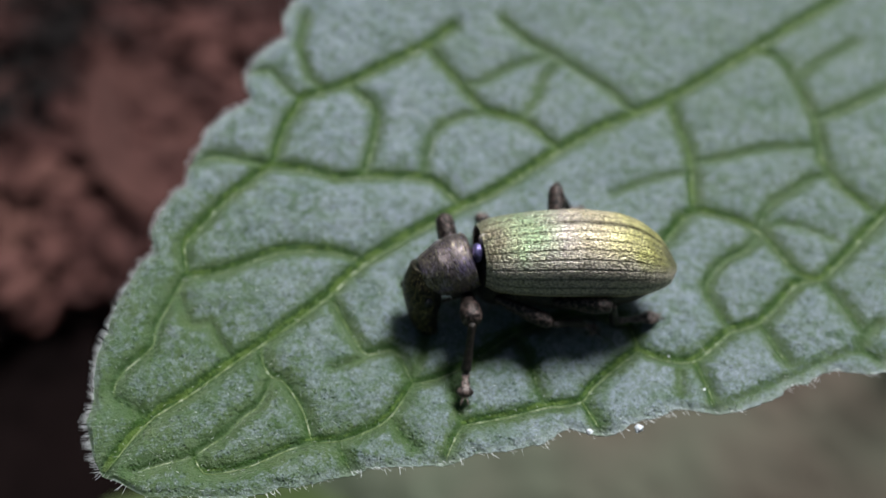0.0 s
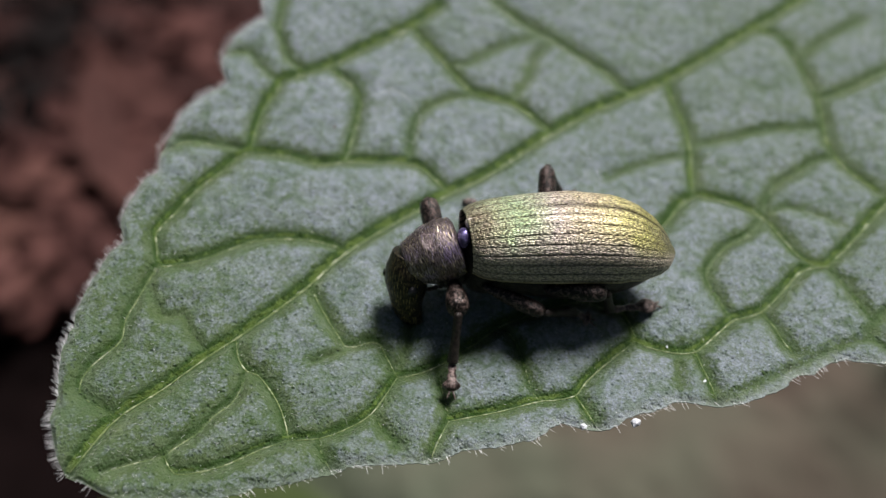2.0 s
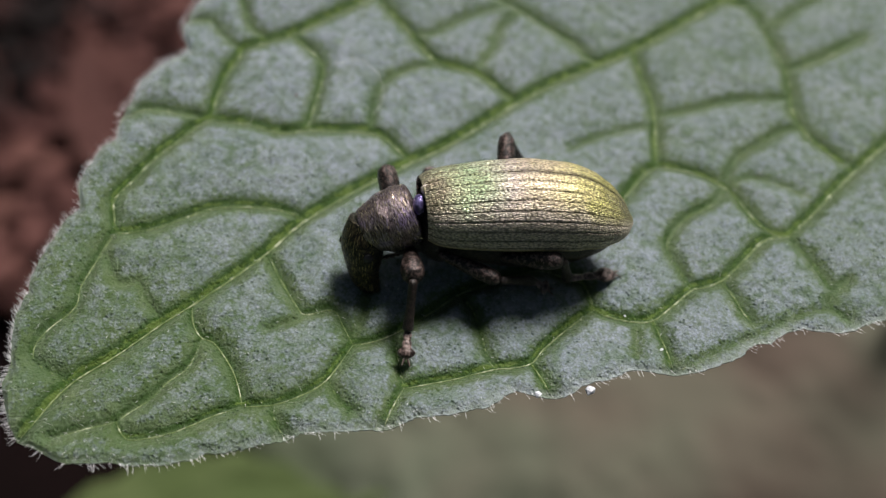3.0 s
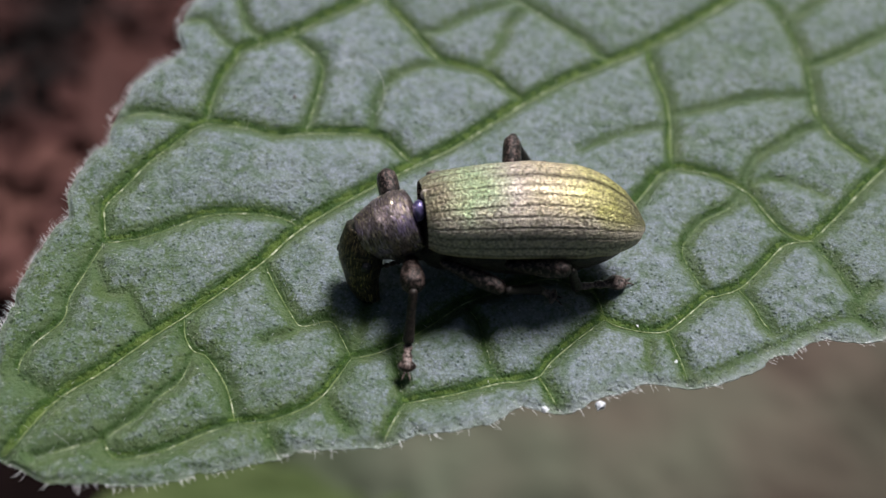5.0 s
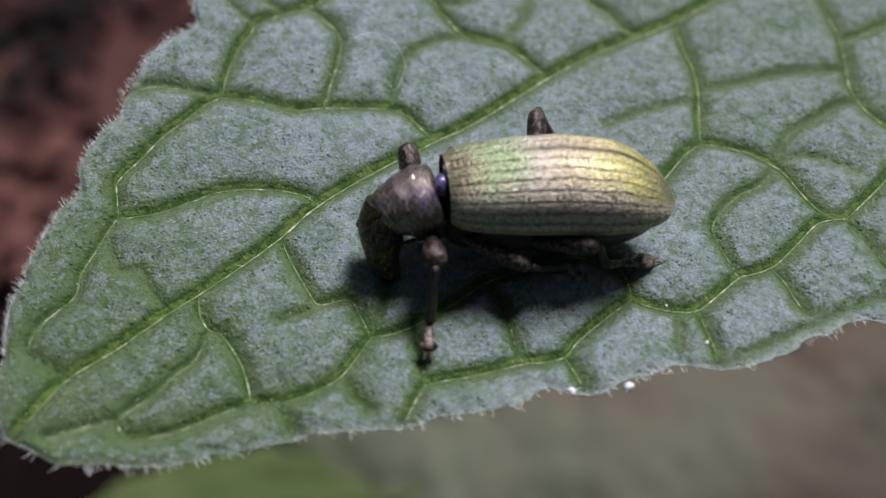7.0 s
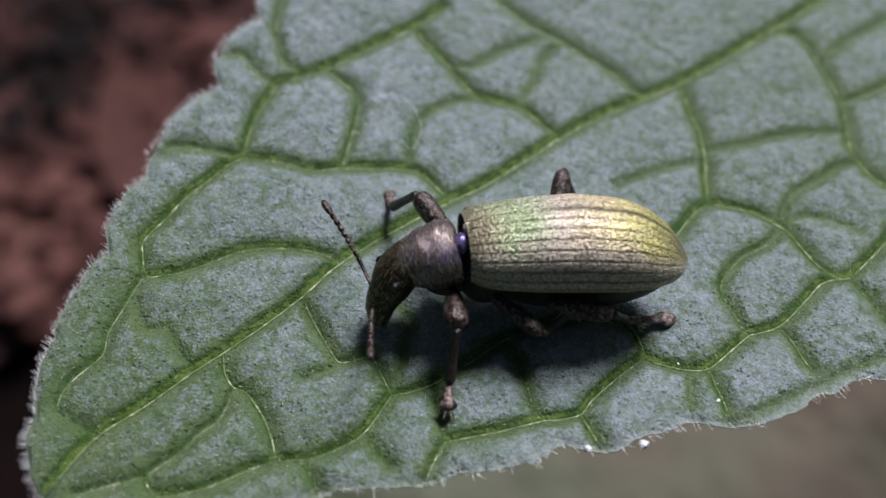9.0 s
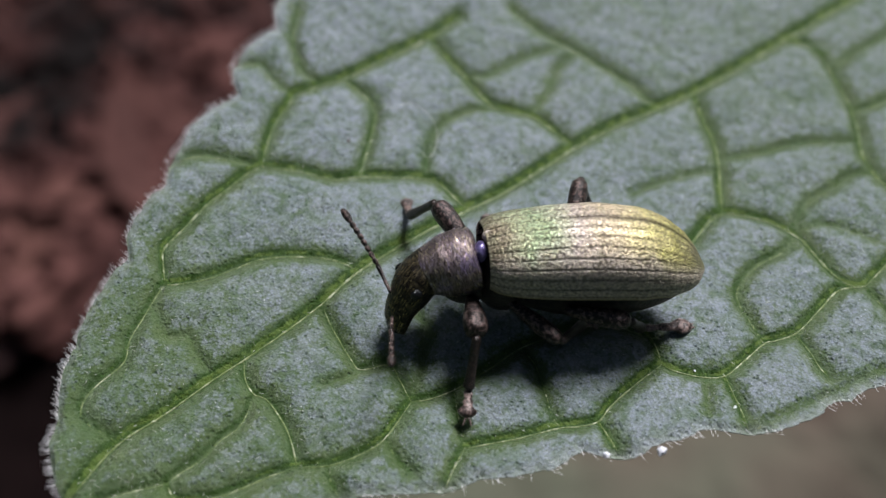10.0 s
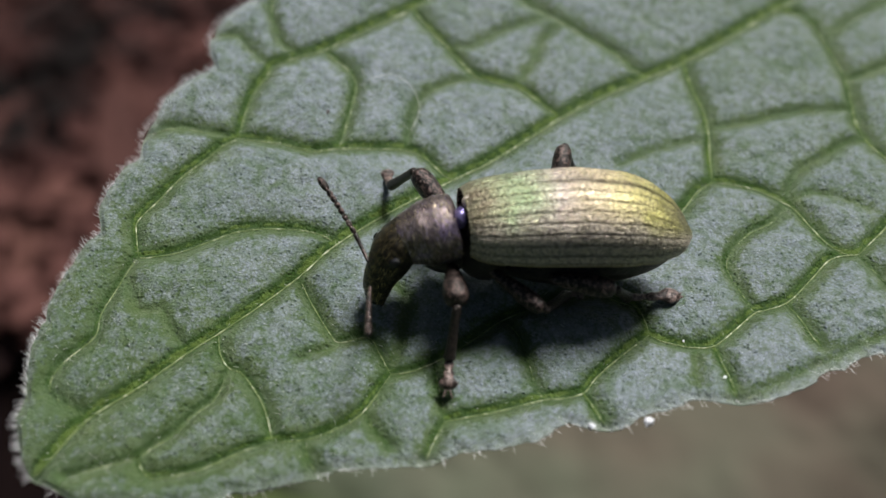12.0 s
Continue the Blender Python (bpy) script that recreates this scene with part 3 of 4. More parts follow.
def hairs(leaf, s, up, low, dist):
    rng = random.Random(4)
    pieces = []
    for _ in range(1500):
        q = rng.random() ** 1.3 * 15
        for side, edge in ((1, up), (-1, low)):
            if side < 0 and rng.random() < 0.88:
                continue
            v = side * (np.interp(q, s, edge) - 0.01)
            x, y = TIP + AXIS * q + ACROSS * v
            z = float(leaf_base(x, y)) + 0.10 - rng.random() * (0.10 if side > 0 else 0.03)
            out = ACROSS * side * (1.0 if q > 0.6 else 0.5) + AXIS * rng.uniform(-0.7, 0.35) - AXIS * (1.0 if q < 0.6 else 0.0)
            pieces.append(hair((x, y, z), (out[0], out[1], rng.uniform(-0.4, 0.5) if side > 0 else rng.uniform(-0.1, 0.3)), rng.uniform(0.06, 0.19 if side > 0 else 0.22), 0.0034 if side > 0 else 0.0042))
    tagged(part("margin_hairs", joined(*pieces), M_HAIR, leaf, "short white hairs along the leaf margin"), kind="stuff")
    pieces = []
    q = np.array([rng.uniform(0.3, 15) for _ in range(1300)])
    t = np.array([rng.uniform(-1, 1) for _ in range(1300)])
    v = t * np.where(t > 0, np.interp(q, s, up), np.interp(q, s, low))
    xy = TIP + q[:, None] * AXIS + v[:, None] * ACROSS
    zs = leaf_height(xy[:, 0], xy[:, 1], vein_field(xy)[0])
    for (x, y), z in zip(xy, zs):
        pieces.append(hair((x, y, z - 0.01), (rng.uniform(-1, 0.4), rng.uniform(-1, 0.3), 0.35), rng.uniform(0.06, 0.13), 0.003))
    tagged(part("surface_hairs", joined(*pieces), M_HAIR, leaf, "fine pale hairs on the blade"), kind="stuff")


build_leaf()

# ---- specks on the leaf ----


def speck(x, y, size, label, material, lift=0.0):
    d, _b = vein_field(np.array([(x, y)]))
    bm = bmesh.new()
    bmesh.ops.create_icosphere(bm, subdivisions=1, radius=size)
    rng = random.Random(int(x * 100))
    for v in bm.verts:
        v.co *= rng.uniform(0.45, 1.5)
        v.co.z *= 0.7
    ob = part("speck", bm, material, None, smooth=False)
    ob.location = (x * MM, y * MM, (float(leaf_height(x, y, d[0])) + size * 0.4 + lift) * MM)
    return tagged(ob, label, "speck", "specks on the leaf")


# ---- the weevil ----
HEADING = 181.8
WEEVIL_AT = (2.40, -0.72, 0.35)


def ellipsoid(cx, cy, cz, rx, ry, rz, nu=20, nv=24):
    verts = []
    for i in range(nu):
        a = math.pi * (i + 0.001) / (nu - 0.998)
        for j in range(nv):
            b = 2 * math.pi * j / nv
            verts.append((cx + rx * math.cos(a), cy + ry * math.sin(a) * math.cos(b), cz + rz * math.sin(a) * math.sin(b)))
    return verts, grid_faces(nu, nv, True)


LEAN = 11.0


def leaned(y, z):
    """The body leans over to its right by a few degrees."""
    c, n = math.cos(radians(LEAN)), math.sin(radians(LEAN))
    return y * c - (z - 1.05) * n, y * n + (z - 1.05) * c + 1.05


def elytron(side):
    """One wing case: side 1 is the weevil's left. Ten punctured furrows run along it."""
    nu, nv = 330, 150
    u = np.linspace(0, 1, nu)
    u = u ** 0.9
    t = np.linspace(0, 1, nv)
    half = 0.95 * np.interp(u, [0, 0.02, 0.06, 0.15, 0.3, 0.5, 0.7, 0.82, 0.91, 0.96, 0.985, 1.0],
                            [0.62, 0.72, 0.79, 0.85, 0.89, 0.92, 0.89, 0.80, 0.61, 0.41, 0.23, 0.06])
    rise = np.interp(u, [0, 0.03, 0.1, 0.3, 0.5, 0.7, 0.82, 0.91, 0.96, 1.0], [0.53, 0.60, 0.69, 0.80, 0.83, 0.78, 0.65, 0.45, 0.28, 0.05])
    k = np.ones(9) / 9
    half = np.convolve(np.pad(half, 4, mode="edge"), k, "valid")
    rise = np.convolve(np.pad(rise, 4, mode="edge"), k, "valid")
    mid = np.interp(u, [0, 0.5, 0.75, 0.9, 1], [1.13, 1.16, 1.08, 0.94, 0.76])
    ang = np.radians(90 - 113 * t)
    cosv = np.sign(np.cos(ang)) * np.abs(np.cos(ang)) ** 0.9
    sinv = np.sign(np.sin(ang)) * np.abs(np.sin(ang)) ** 0.95
    Y = np.maximum(half[:, None] * cosv[None], 0.004)
    Z = mid[:, None] + rise[:, None] * sinv[None]
    # the shoulders stand a little askew, as the near one is drawn back
    X = 1.95 - 3.91 * u[:, None] - 0.15 * (1 - u[:, None]) * Y * side
    Y, Z = leaned(Y * side, Z)
    Y = Y * side
    furrow = 8.5 * t
    near = np.abs(furrow - np.round(furrow)) / 8.5 * 1.9
    groove = np.exp(-(near / 0.015) ** 2)
    pits = 0.5 + 0.5 * np.cos(X * 2 * math.pi / 0.085 + np.round(furrow)[None] * 1.7)
    stripe = np.exp(-(near / 0.025) ** 2)
    depth = groove[None] * (0.020 + 0.026 * pits ** 2)
    suture = np.exp(-(t / 0.006) ** 2)[None] * 0.012
    grain = np.random.RandomState(3 + side).normal(0, 0.0018, X.shape)
    fade = np.clip(np.minimum(u, 1 - u) / 0.02, 0, 1)[:, None]
    off = (grain - depth - suture) * fade
    Y = Y + off * np.cos(ang)[None]
    Z = Z + off * np.sin(ang)[None]
    verts = np.stack([X, Y * side, Z], -1).reshape(-1, 3)
    faces = grid_faces(nu, nv)
    if side < 0:
        faces = [f[::-1] for f in faces]
    solid = np.interp(t, [0.0, 0.25, 0.4, 1.0], [0.25, 0.3, 0.9, 1.0])[None]
    dark = np.clip(stripe[None] * (solid + (1 - solid) * pits) * 1.35, 0, 1) * np.ones_like(X)
    dark *= 1 - (np.exp(-(t / 0.03) ** 2)[None] * np.interp(u, [0, 0.3, 0.5, 1], [0.85, 0.7, 0.15, 0])[:, None])
    seam = np.exp(-(t / 0.028) ** 2)[None] * np.interp(u, [0, 0.2, 0.45, 0.8, 1], [0, 0.1, 0.75, 0.95, 0.8])[:, None]
    return verts.tolist(), faces, np.maximum(dark, seam).ravel(), np.tile(t, nu)


def scale_coat(grid, dark, count, long, wide, seed, tilt, across=False):
    """Small flat scales strewn over a gridded surface, each tilted a little; where the surface is dark there are none."""
    rng = np.random.RandomState(seed)
    nu, nv = grid.shape[:2]
    middle = np.array((grid[..., 0].mean(), 0.0, grid[..., 2].min() + 0.3))
    verts, where = [], []
    while len(where) < count:
        i, j = rng.randint(2, nu - 2), rng.randint(1, nv - 1)
        if dark[i, j] > rng.uniform(0.10, 0.35):
            continue
        p, du, dv = grid[i, j], grid[i + 2, j] - grid[i - 2, j], grid[i, j + 1] - grid[i, j - 1]
        nrm = np.cross(dv, du)
        nrm = nrm if nrm @ (p - middle) > 0 else -nrm
        size = np.linalg.norm(nrm)
        if size < 1e-9:
            continue
        nrm = nrm / size + rng.normal(0, tilt, 3)
        nrm /= np.linalg.norm(nrm)
        lead = (dv if across else du) / np.linalg.norm(dv if across else du) + rng.normal(0, 0.16, 3)
        lead -= nrm * (lead @ nrm)
        lead /= np.linalg.norm(lead)
        side = np.cross(nrm, lead)
        a, b = lead * long * rng.uniform(0.35, 0.6), side * wide * rng.uniform(0.4, 0.6)
        c = p + nrm * 0.007
        verts += [tuple(c - a), tuple(c + b), tuple(c + a), tuple(c - b)]
        where.append(j / (nv - 1))
    return (verts, [(4 * k, 4 * k + 1, 4 * k + 2, 4 * k + 3) for k in range(count)]), np.repeat(where, 4)


def build_weevil():
    w = new("weevil")
    tagged(w, "golden-green scaly weevil standing on the leaf", "weevil")
    for side in (1, -1):
        v, f, dark, flank = elytron(side)
        e = part("wing_case", (v, f), M_ELYTRA, w, "metallic gold-green wing case with punctured furrows")
        at = e.data.attributes.new("groove", "FLOAT", "POINT")
        at.data.foreach_set("value", dark.astype(np.float32))
        at = e.data.attributes.new("flank", "FLOAT", "POINT")
        at.data.foreach_set("value", flank.astype(np.float32))
        coat, where = scale_coat(np.array(v).reshape(330, 150, 3), dark.reshape(330, 150), 9000, 0.058, 0.032, 20 + side, 0.20)
        scales = tagged(part("scales", coat, M_SCALES, e, "glittering gold-green scales", smooth=False), kind="stuff")
        at = scales.data.attributes.new("flank", "FLOAT", "POINT")
        at.data.foreach_set("value", where.astype(np.float32))
        thick = e.modifiers.new("thickness", "SOLIDIFY")
        thick.thickness, thick.offset = 0.03 * MM, -1
    part("abdomen", ellipsoid(-0.05, 0, 0.44, 1.74, 0.72, 0.60), M_CUTICLE, w, "dark underside")
    part("thorax", ellipsoid(1.58, 0, 0.68, 0.58, 0.60, 0.84), M_CUTICLE, w, "dark middle body")
    part("breast", ellipsoid(2.28, 0.02, 0.60, 0.52, 0.48, 0.50), M_CUTICLE, w, "dark breast under the collar shield")
    part("scutellum", ellipsoid(1.86, *leaned(0.02, 1.63), 0.13, 0.125, 0.10, 12, 14), M_SCUT, w, "pale scaly plate")
    part("neck_plate", ellipsoid(2.02, *leaned(0.20, 1.42), 0.13, 0.19, 0.20, 14, 16), M_VIOLET, w, "violet shining joint")
    return w


def pronotum_shape():
    """Along +x from the joint at the wing cases; a slightly barrel-shaped collar."""
    xs = np.linspace(0, 1, 60)
    a = 0.88 * np.interp(xs, [0, 0.05, 0.3, 0.55, 0.85, 0.97, 1], [0.44, 0.62, 0.69, 0.66, 0.50, 0.43, 0.36])
    b = np.interp(xs, [0, 0.05, 0.3, 0.6, 0.9, 0.97, 1], [0.44, 0.54, 0.58, 0.54, 0.43, 0.39, 0.30])
    verts, nv = [], 64
    for i, x in enumerate(xs):
        for j in range(nv):
            g = 2 * math.pi * j / nv
            r = 1 + 0.006 * math.sin(40 * g + i * 1.3)
            verts.append((x * 1.08, a[i] * math.cos(g) * r, b[i] * math.sin(g) * r - 0.04))
    faces = grid_faces(60, nv, True)
    faces += [tuple(range(nv)), tuple(range(59 * nv, 60 * nv))[::-1]]
    return verts, faces


def head_shape():
    """Skull and short broad snout along +x."""
    xs = np.linspace(-0.17, 1, 50)
    a = np.interp(xs, [-0.17, 0.1, 0.35, 0.5, 0.62, 0.85, 0.95, 1], [0.40, 0.47, 0.47, 0.42, 0.36, 0.34, 0.32, 0.19])
    b = np.interp(xs, [-0.17, 0.1, 0.35, 0.55, 0.8, 0.95, 1], [0.36, 0.42, 0.41, 0.35, 0.30, 0.26, 0.14])
    verts, nv = [], 40
    for i, x in enumerate(xs):
        for j in range(nv):
            g = 2 * math.pi * j / nv
            r = 1 + 0.012 * math.sin(17 * g + i * 2.1)
            verts.append((x * 1.24, 0.92 * a[i] * math.cos(g) * r, 0.92 * b[i] * math.sin(g) * r - 0.04 * x - 0.36 * max(x, 0) ** 2.2))
    faces = grid_faces(50, nv, True)
    faces += [tuple(range(nv)), tuple(range(49 * nv, 50 * nv))[::-1]]
    return verts, faces


def flagellum_shape(length):
    """A beaded whip along +x that ends in a club."""
    pts, rad = [], []
    for i in range(121):
        q = i / 120
        if q < 0.74:
            bead = abs(math.sin(math.pi * q / 0.74 * 7))
            r = 0.022 + (0.026 + 0.014 * q) * bead ** 0.6
        else:
            r = 0.026 + 0.046 * math.sin(math.pi * min(1, (q - 0.74) / 0.26)) ** 0.6
        pts.append((q * length, 0, 0.05 * math.sin(q * math.pi)))
        rad.append(r)
    rad[-1] = 0.006
    return tube(pts, rad, 10)


def aim(a, b):
    """A pose at a with its x axis towards b; millimetres."""
    d = Vector(b) - Vector(a)
    return Matrix.Translation(Vector(a) * MM) @ d.to_track_quat("X", "Z").to_matrix().to_4x4()


weevil = build_weevil()
weevil.matrix_basis = pose(WEEVIL_AT[0] * MM, WEEVIL_AT[1] * MM, WEEVIL_AT[2] * MM, 0, 0, HEADING)
pronotum = part("pronotum", pronotum_shape(), M_PRONOTUM, weevil, "dark scaly collar shield with violet-bronze gloss")
coat, _w = scale_coat(np.array(pronotum_shape()[0]).reshape(60, 64, 3), np.zeros((60, 64)), 1300, 0.125, 0.013, 31, 0.14, True)
tagged(part("hairs", coat, M_BRONZE, pronotum, "flat bronze hairs", smooth=False), kind="stuff")
head = part("head", head_shape(), M_HEAD, weevil, "dark scaly head with short snout")
coat, _w = scale_coat(np.array(head_shape()[0]).reshape(50, 40, 3), np.zeros((50, 40)), 900, 0.10, 0.012, 33, 0.16)
tagged(part("hairs", coat, M_GOLD_HAIR, head, "short golden hairs", smooth=False), kind="stuff")
for sy in (1, -1):
    part("eye", ellipsoid(0.36, sy * 0.40, 0.10, 0.11, 0.07, 0.11, 14, 16), M_EYE, head, "black bead eye")


class Antenna:
    """Scape and beaded flagellum, posed by base, elbow and tip in the weevil's space."""

    def __init__(self, scape, whip):
        self.scape = scape
        self.antenna = part("antenna", bone(scape, [(0, 0.03), (0.6, 0.035), (1, 0.05)], 10), M_LEG, weevil, "beaded brown elbowed antenna")
        self.flagellum = part("flagellum", flagellum_shape(whip), M_LEG, self.antenna)

    def walk_rows(self, rows):
        out = []
        for t, (base, elbow, tip) in rows:
            m = aim(base, elbow)
            e = m @ Vector((self.scape * MM, 0, 0)) / MM
            out.append((t, m, m.inverted() @ aim(e, tip)))
        walk(self.antenna, [(t, m) for t, m, _f in out])
        walk(self.flagellum, [(t, f) for t, _m, f in out])


antenna_right, antenna_left = Antenna(0.58, 1.28), Antenna(0.38, 1.0)
part("mouth", ellipsoid(1.13, 0, -0.37, 0.18, 0.27, 0.21, 12, 14), M_EYE, head, "black mouthparts")


class Leg:
    """A leg in three segments; poses are given by its four joints in the weevil's space."""

    def __init__(self, hip, knee, ankle, toe, thick=1.0):
        j = [Vector(p) for p in (hip, knee, ankle, toe)]
        self.len = [(j[i + 1] - j[i]).length for i in range(3)]
        self.femur = part("leg", bone(self.len[0], [(0, 0.10 * thick), (0.3, 0.16 * thick), (0.62, 0.22 * thick), (0.86, 0.215 * thick), (1, 0.15 * thick)]),
                          M_LEG, weevil, "brown scaly leg with swollen thigh")
        self.tibia = part("shin", bone(self.len[1], [(0, 0.075), (0.12, 0.085), (0.5, 0.08), (0.85, 0.10), (1, 0.11)], 12), M_SHIN, self.femur)
        L = self.len[2]
        lobes = [bone(L, [(0, 0.07), (0.18, 0.09), (0.3, 0.055), (0.45, 0.10), (0.56, 0.07), (0.75, 0.18), (0.9, 0.14), (1, 0.05)], 12, 0.55)]
        for sy in (1, -1):
            v, f = bone(0.17, [(0, 0.024), (0.6, 0.018), (1, 0.006)], 6)
            lobes.append(([(x + L * 0.95, y + sy * (0.02 + 0.35 * x), z - 0.6 * x * x) for x, y, z in v], f))
        self.tarsus = part("foot", joined(*lobes), M_FOOT, self.femur, "pale-padded clawed foot")
        self.pose_at(0, hip, knee, ankle, toe)
        self.rows = []

    def matrices(self, hip, knee, ankle, toe):
        f = aim(hip, knee)
        k = f @ Vector((self.len[0] * MM, 0, 0)) / MM
        ti = aim(k, ankle)
        a = ti @ Vector((self.len[1] * MM, 0, 0)) / MM
        ta = aim(a, toe)
        return f, f.inverted() @ ti, f.inverted() @ ta

    def pose_at(self, t, *joints):
        for ob, m in zip((self.femur, self.tibia, self.tarsus), self.matrices(*joints)):
            ob.matrix_basis = m

    def walk_rows(self, rows):
        out = [(t, self.matrices(*j)) for t, j in rows]
        for i, ob in enumerate((self.femur, self.tibia, self.tarsus)):
            walk(ob, [(t, m[i]) for t, m in out])


# joints: hip, knee, ankle, toe
FRONT_LEFT_A = ((2.20, 0.48, 0.58), (2.15, 1.30, 0.80), (2.27, 1.86, -0.07), (2.31, 2.36, -0.21))
FRONT_LEFT_B = ((2.18, 0.48, 0.62), (2.12, 1.32, 0.78), (2.27, 1.86, -0.07), (2.31, 2.36, -0.21))
FRONT_RIGHT_A = ((2.40, -0.10, 0.40), (2.56, -0.90, 0.82), (2.40, -0.95, 0.00), (2.10, -1.00, -0.15))
FRONT_RIGHT_B = ((2.05, -0.42, 0.60), (2.74, -1.40, 1.06), (3.25, -1.92, 0.13), (3.35, -2.57, -0.17))
MID_LEFT_A = ((1.66, 0.62, 0.62), (0.56, 1.20, 0.54), (-0.12, 0.80, -0.07), (-0.42, 0.88, -0.23))
MID_LEFT_B = ((1.56, 0.46, 0.50), (0.76, 1.18, 0.48), (0.10, 0.53, -0.11), (-0.20, 0.40, -0.23))
MID_RIGHT = ((1.50, -0.45, 0.55), (1.80, -1.12, 0.88), (1.75, -1.72, -0.04), (1.70, -2.12, -0.19))
HIND_LEFT_A = ((0.53, 0.72, 0.62), (-0.58, 1.00, 0.84), (-0.78, 0.80, -0.01), (-1.75, 0.56, -0.23))
HIND_LEFT_B = ((0.55, 0.78, 0.58), (-0.54, 1.02, 0.66), (-0.92, 0.68, -0.07), (-1.70, 0.56, -0.23))
HIND_RIGHT_A = ((0.35, -0.45, 0.50), (0.28, -1.70, 1.15), (-0.10, -2.07, 0.06), (-0.60, -2.12, -0.17))
HIND_RIGHT = ((0.35, -0.45, 0.50), (0.07, -1.75, 1.22), (-0.25, -2.07, 0.06), (-0.70, -2.12, -0.17))
RISE = 0.12


def standing(hip, knee, ankle, toe):
    """The same foothold when the body has risen."""
    return (hip, *((x, y, z - RISE) for x, y, z in (knee, ankle, toe)))


front_left, front_right = Leg(*FRONT_LEFT_A), Leg(*FRONT_RIGHT_B, thick=0.92)
mid_left, mid_right = Leg(*MID_LEFT_A, thick=0.72), Leg(*MID_RIGHT, thick=0.8)
hind_left, hind_right = Leg(*HIND_LEFT_A, thick=0.85), Leg(*HIND_RIGHT, thick=0.8)

# ---- ground far below: soil with litter ----


def build_ground():
    s = np.concatenate([-np.geomspace(6000, 130, 24), np.linspace(-120, 120, 81), np.geomspace(130, 6000, 24)])
    n = len(s)
    rng = np.random.RandomState(5)
    verts = []
    for y in s:
        for x in s:
            z = 3.0 * noise.noise((x * 0.05, y * 0.05, 1.0)) + 1.5 * noise.noise((x * 0.17, y * 0.17, 4.0)) + rng.normal(0, 0.25)
            verts.append((x, y, -57 + (z if abs(x) < 200 and abs(y) < 200 else 0)))
    faces = [f[::-1] for f in grid_faces(n, n)]
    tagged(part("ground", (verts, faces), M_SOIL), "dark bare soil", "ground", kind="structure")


def litter_leaf(x, y, z, length, width, turn, tilt, roll, curl, material, label, name="dead_leaf", category="leaf", group="litter leaves"):
    nu, nv = 40, 21
    verts = []
    for i in range(nu):
        u = i / (nu - 1)
        half = width / 2 * math.sin(math.pi * min(1, u * 0.97 + 0.02)) ** 0.75 * (1 + 0.07 * math.sin(u * 40))
        for j in range(nv):
            w = j / (nv - 1) * 2 - 1
            zz = curl * (w * w * 0.22 + 0.12 * math.sin(u * 5 + x)) * width * 0.5 + 0.5 * noise.noise((u * 6, w * 3, x)) - 0.5 * math.exp(-(w / 0.06) ** 2)
            verts.append(((u - 0.5) * length, w * half, zz))
    ob = new(name)
    blade = part("blade", (verts, grid_faces(nu, nv)), material, ob)
    m = blade.modifiers.new("thickness", "SOLIDIFY")
    m.thickness = 0.35 * MM
    rib = [verts[i * nv + nv // 2] for i in range(nu)]
    rib = [(p[0], p[1], p[2] + 0.15) for p in rib] + [(length * 0.56, 0.3, rib[-1][2] + 0.3), (length * 0.68, 0.8, rib[-1][2])]
    part("stalk", tube(rib, np.linspace(0.12, 0.4, len(rib)).tolist(), 8), material, ob)
    ob.matrix_basis = pose(x * MM, y * MM, z * MM, roll, tilt, turn)
    return tagged(ob, label, category, group)


def moss_mat():
    """A low cushion of moss and rotted leaves with an uneven outline that sinks into the soil."""
    nx, ny = 150, 100
    verts = []
    for i in range(nx):
        for j in range(ny):
            x, y = -20 + 80 * i / (nx - 1), -4 + 56 * j / (ny - 1)
            rim = min(x + 16, 56 - x, y, 48 - y) + 6 * noise.noise((x * 0.09, y * 0.09, 3.0))
            lump = 1.4 * noise.noise((x * 0.13, y * 0.13, 7.0)) + 0.5 * noise.noise((x * 0.5, y * 0.5, 2.0))
            verts.append((x, y, -51.5 + lump - 12 * math.exp(-max(rim, -2) / 4)))
    ob = part("moss", (verts, [f[::-1] for f in grid_faces(nx, ny)]), M_LOW_MIX)
    ob.modifiers.new("thickness", "SOLIDIFY").thickness = 0.8 * MM
    return tagged(ob, "grey-green moss and rotted leaves over the soil", "moss", kind="stuff")


def crumbs(name, seed, count, area, z, sizes, material, label):
    """Small curled scraps strewn thickly over a stretch of the soil."""
    rng = random.Random(seed)
    pieces = []
    for _ in range(count):
        x, y, size = rng.uniform(area[0], area[1]) - 5 * rng.random() ** 2, rng.uniform(area[2], area[3]), rng.uniform(*sizes)
        m = Matrix.Translation((x, y, z + rng.uniform(-2, 2))) @ Euler((rng.uniform(-0.15, 0.15), rng.uniform(-0.15, 0.15), rng.uniform(0, 6.3))).to_matrix().to_4x4()
        verts = []
        for i in range(5):
            u = i / 4
            for j in range(3):
                half = size * 0.28 * math.sin(math.pi * (0.12 + 0.8 * u)) * (j - 1)
                verts.append(tuple(m @ Vector(((u - 0.5) * size, half, 0.12 * size * ((j - 1) ** 2 + (u - 0.5) ** 2)))))
        pieces.append((verts, grid_faces(5, 3)))
    ob = part(name, joined(*pieces), material)
    ob.modifiers.new("thickness", "SOLIDIFY").thickness = 0.3 * MM
    return tagged(ob, label, "leaf litter", kind="stuff")


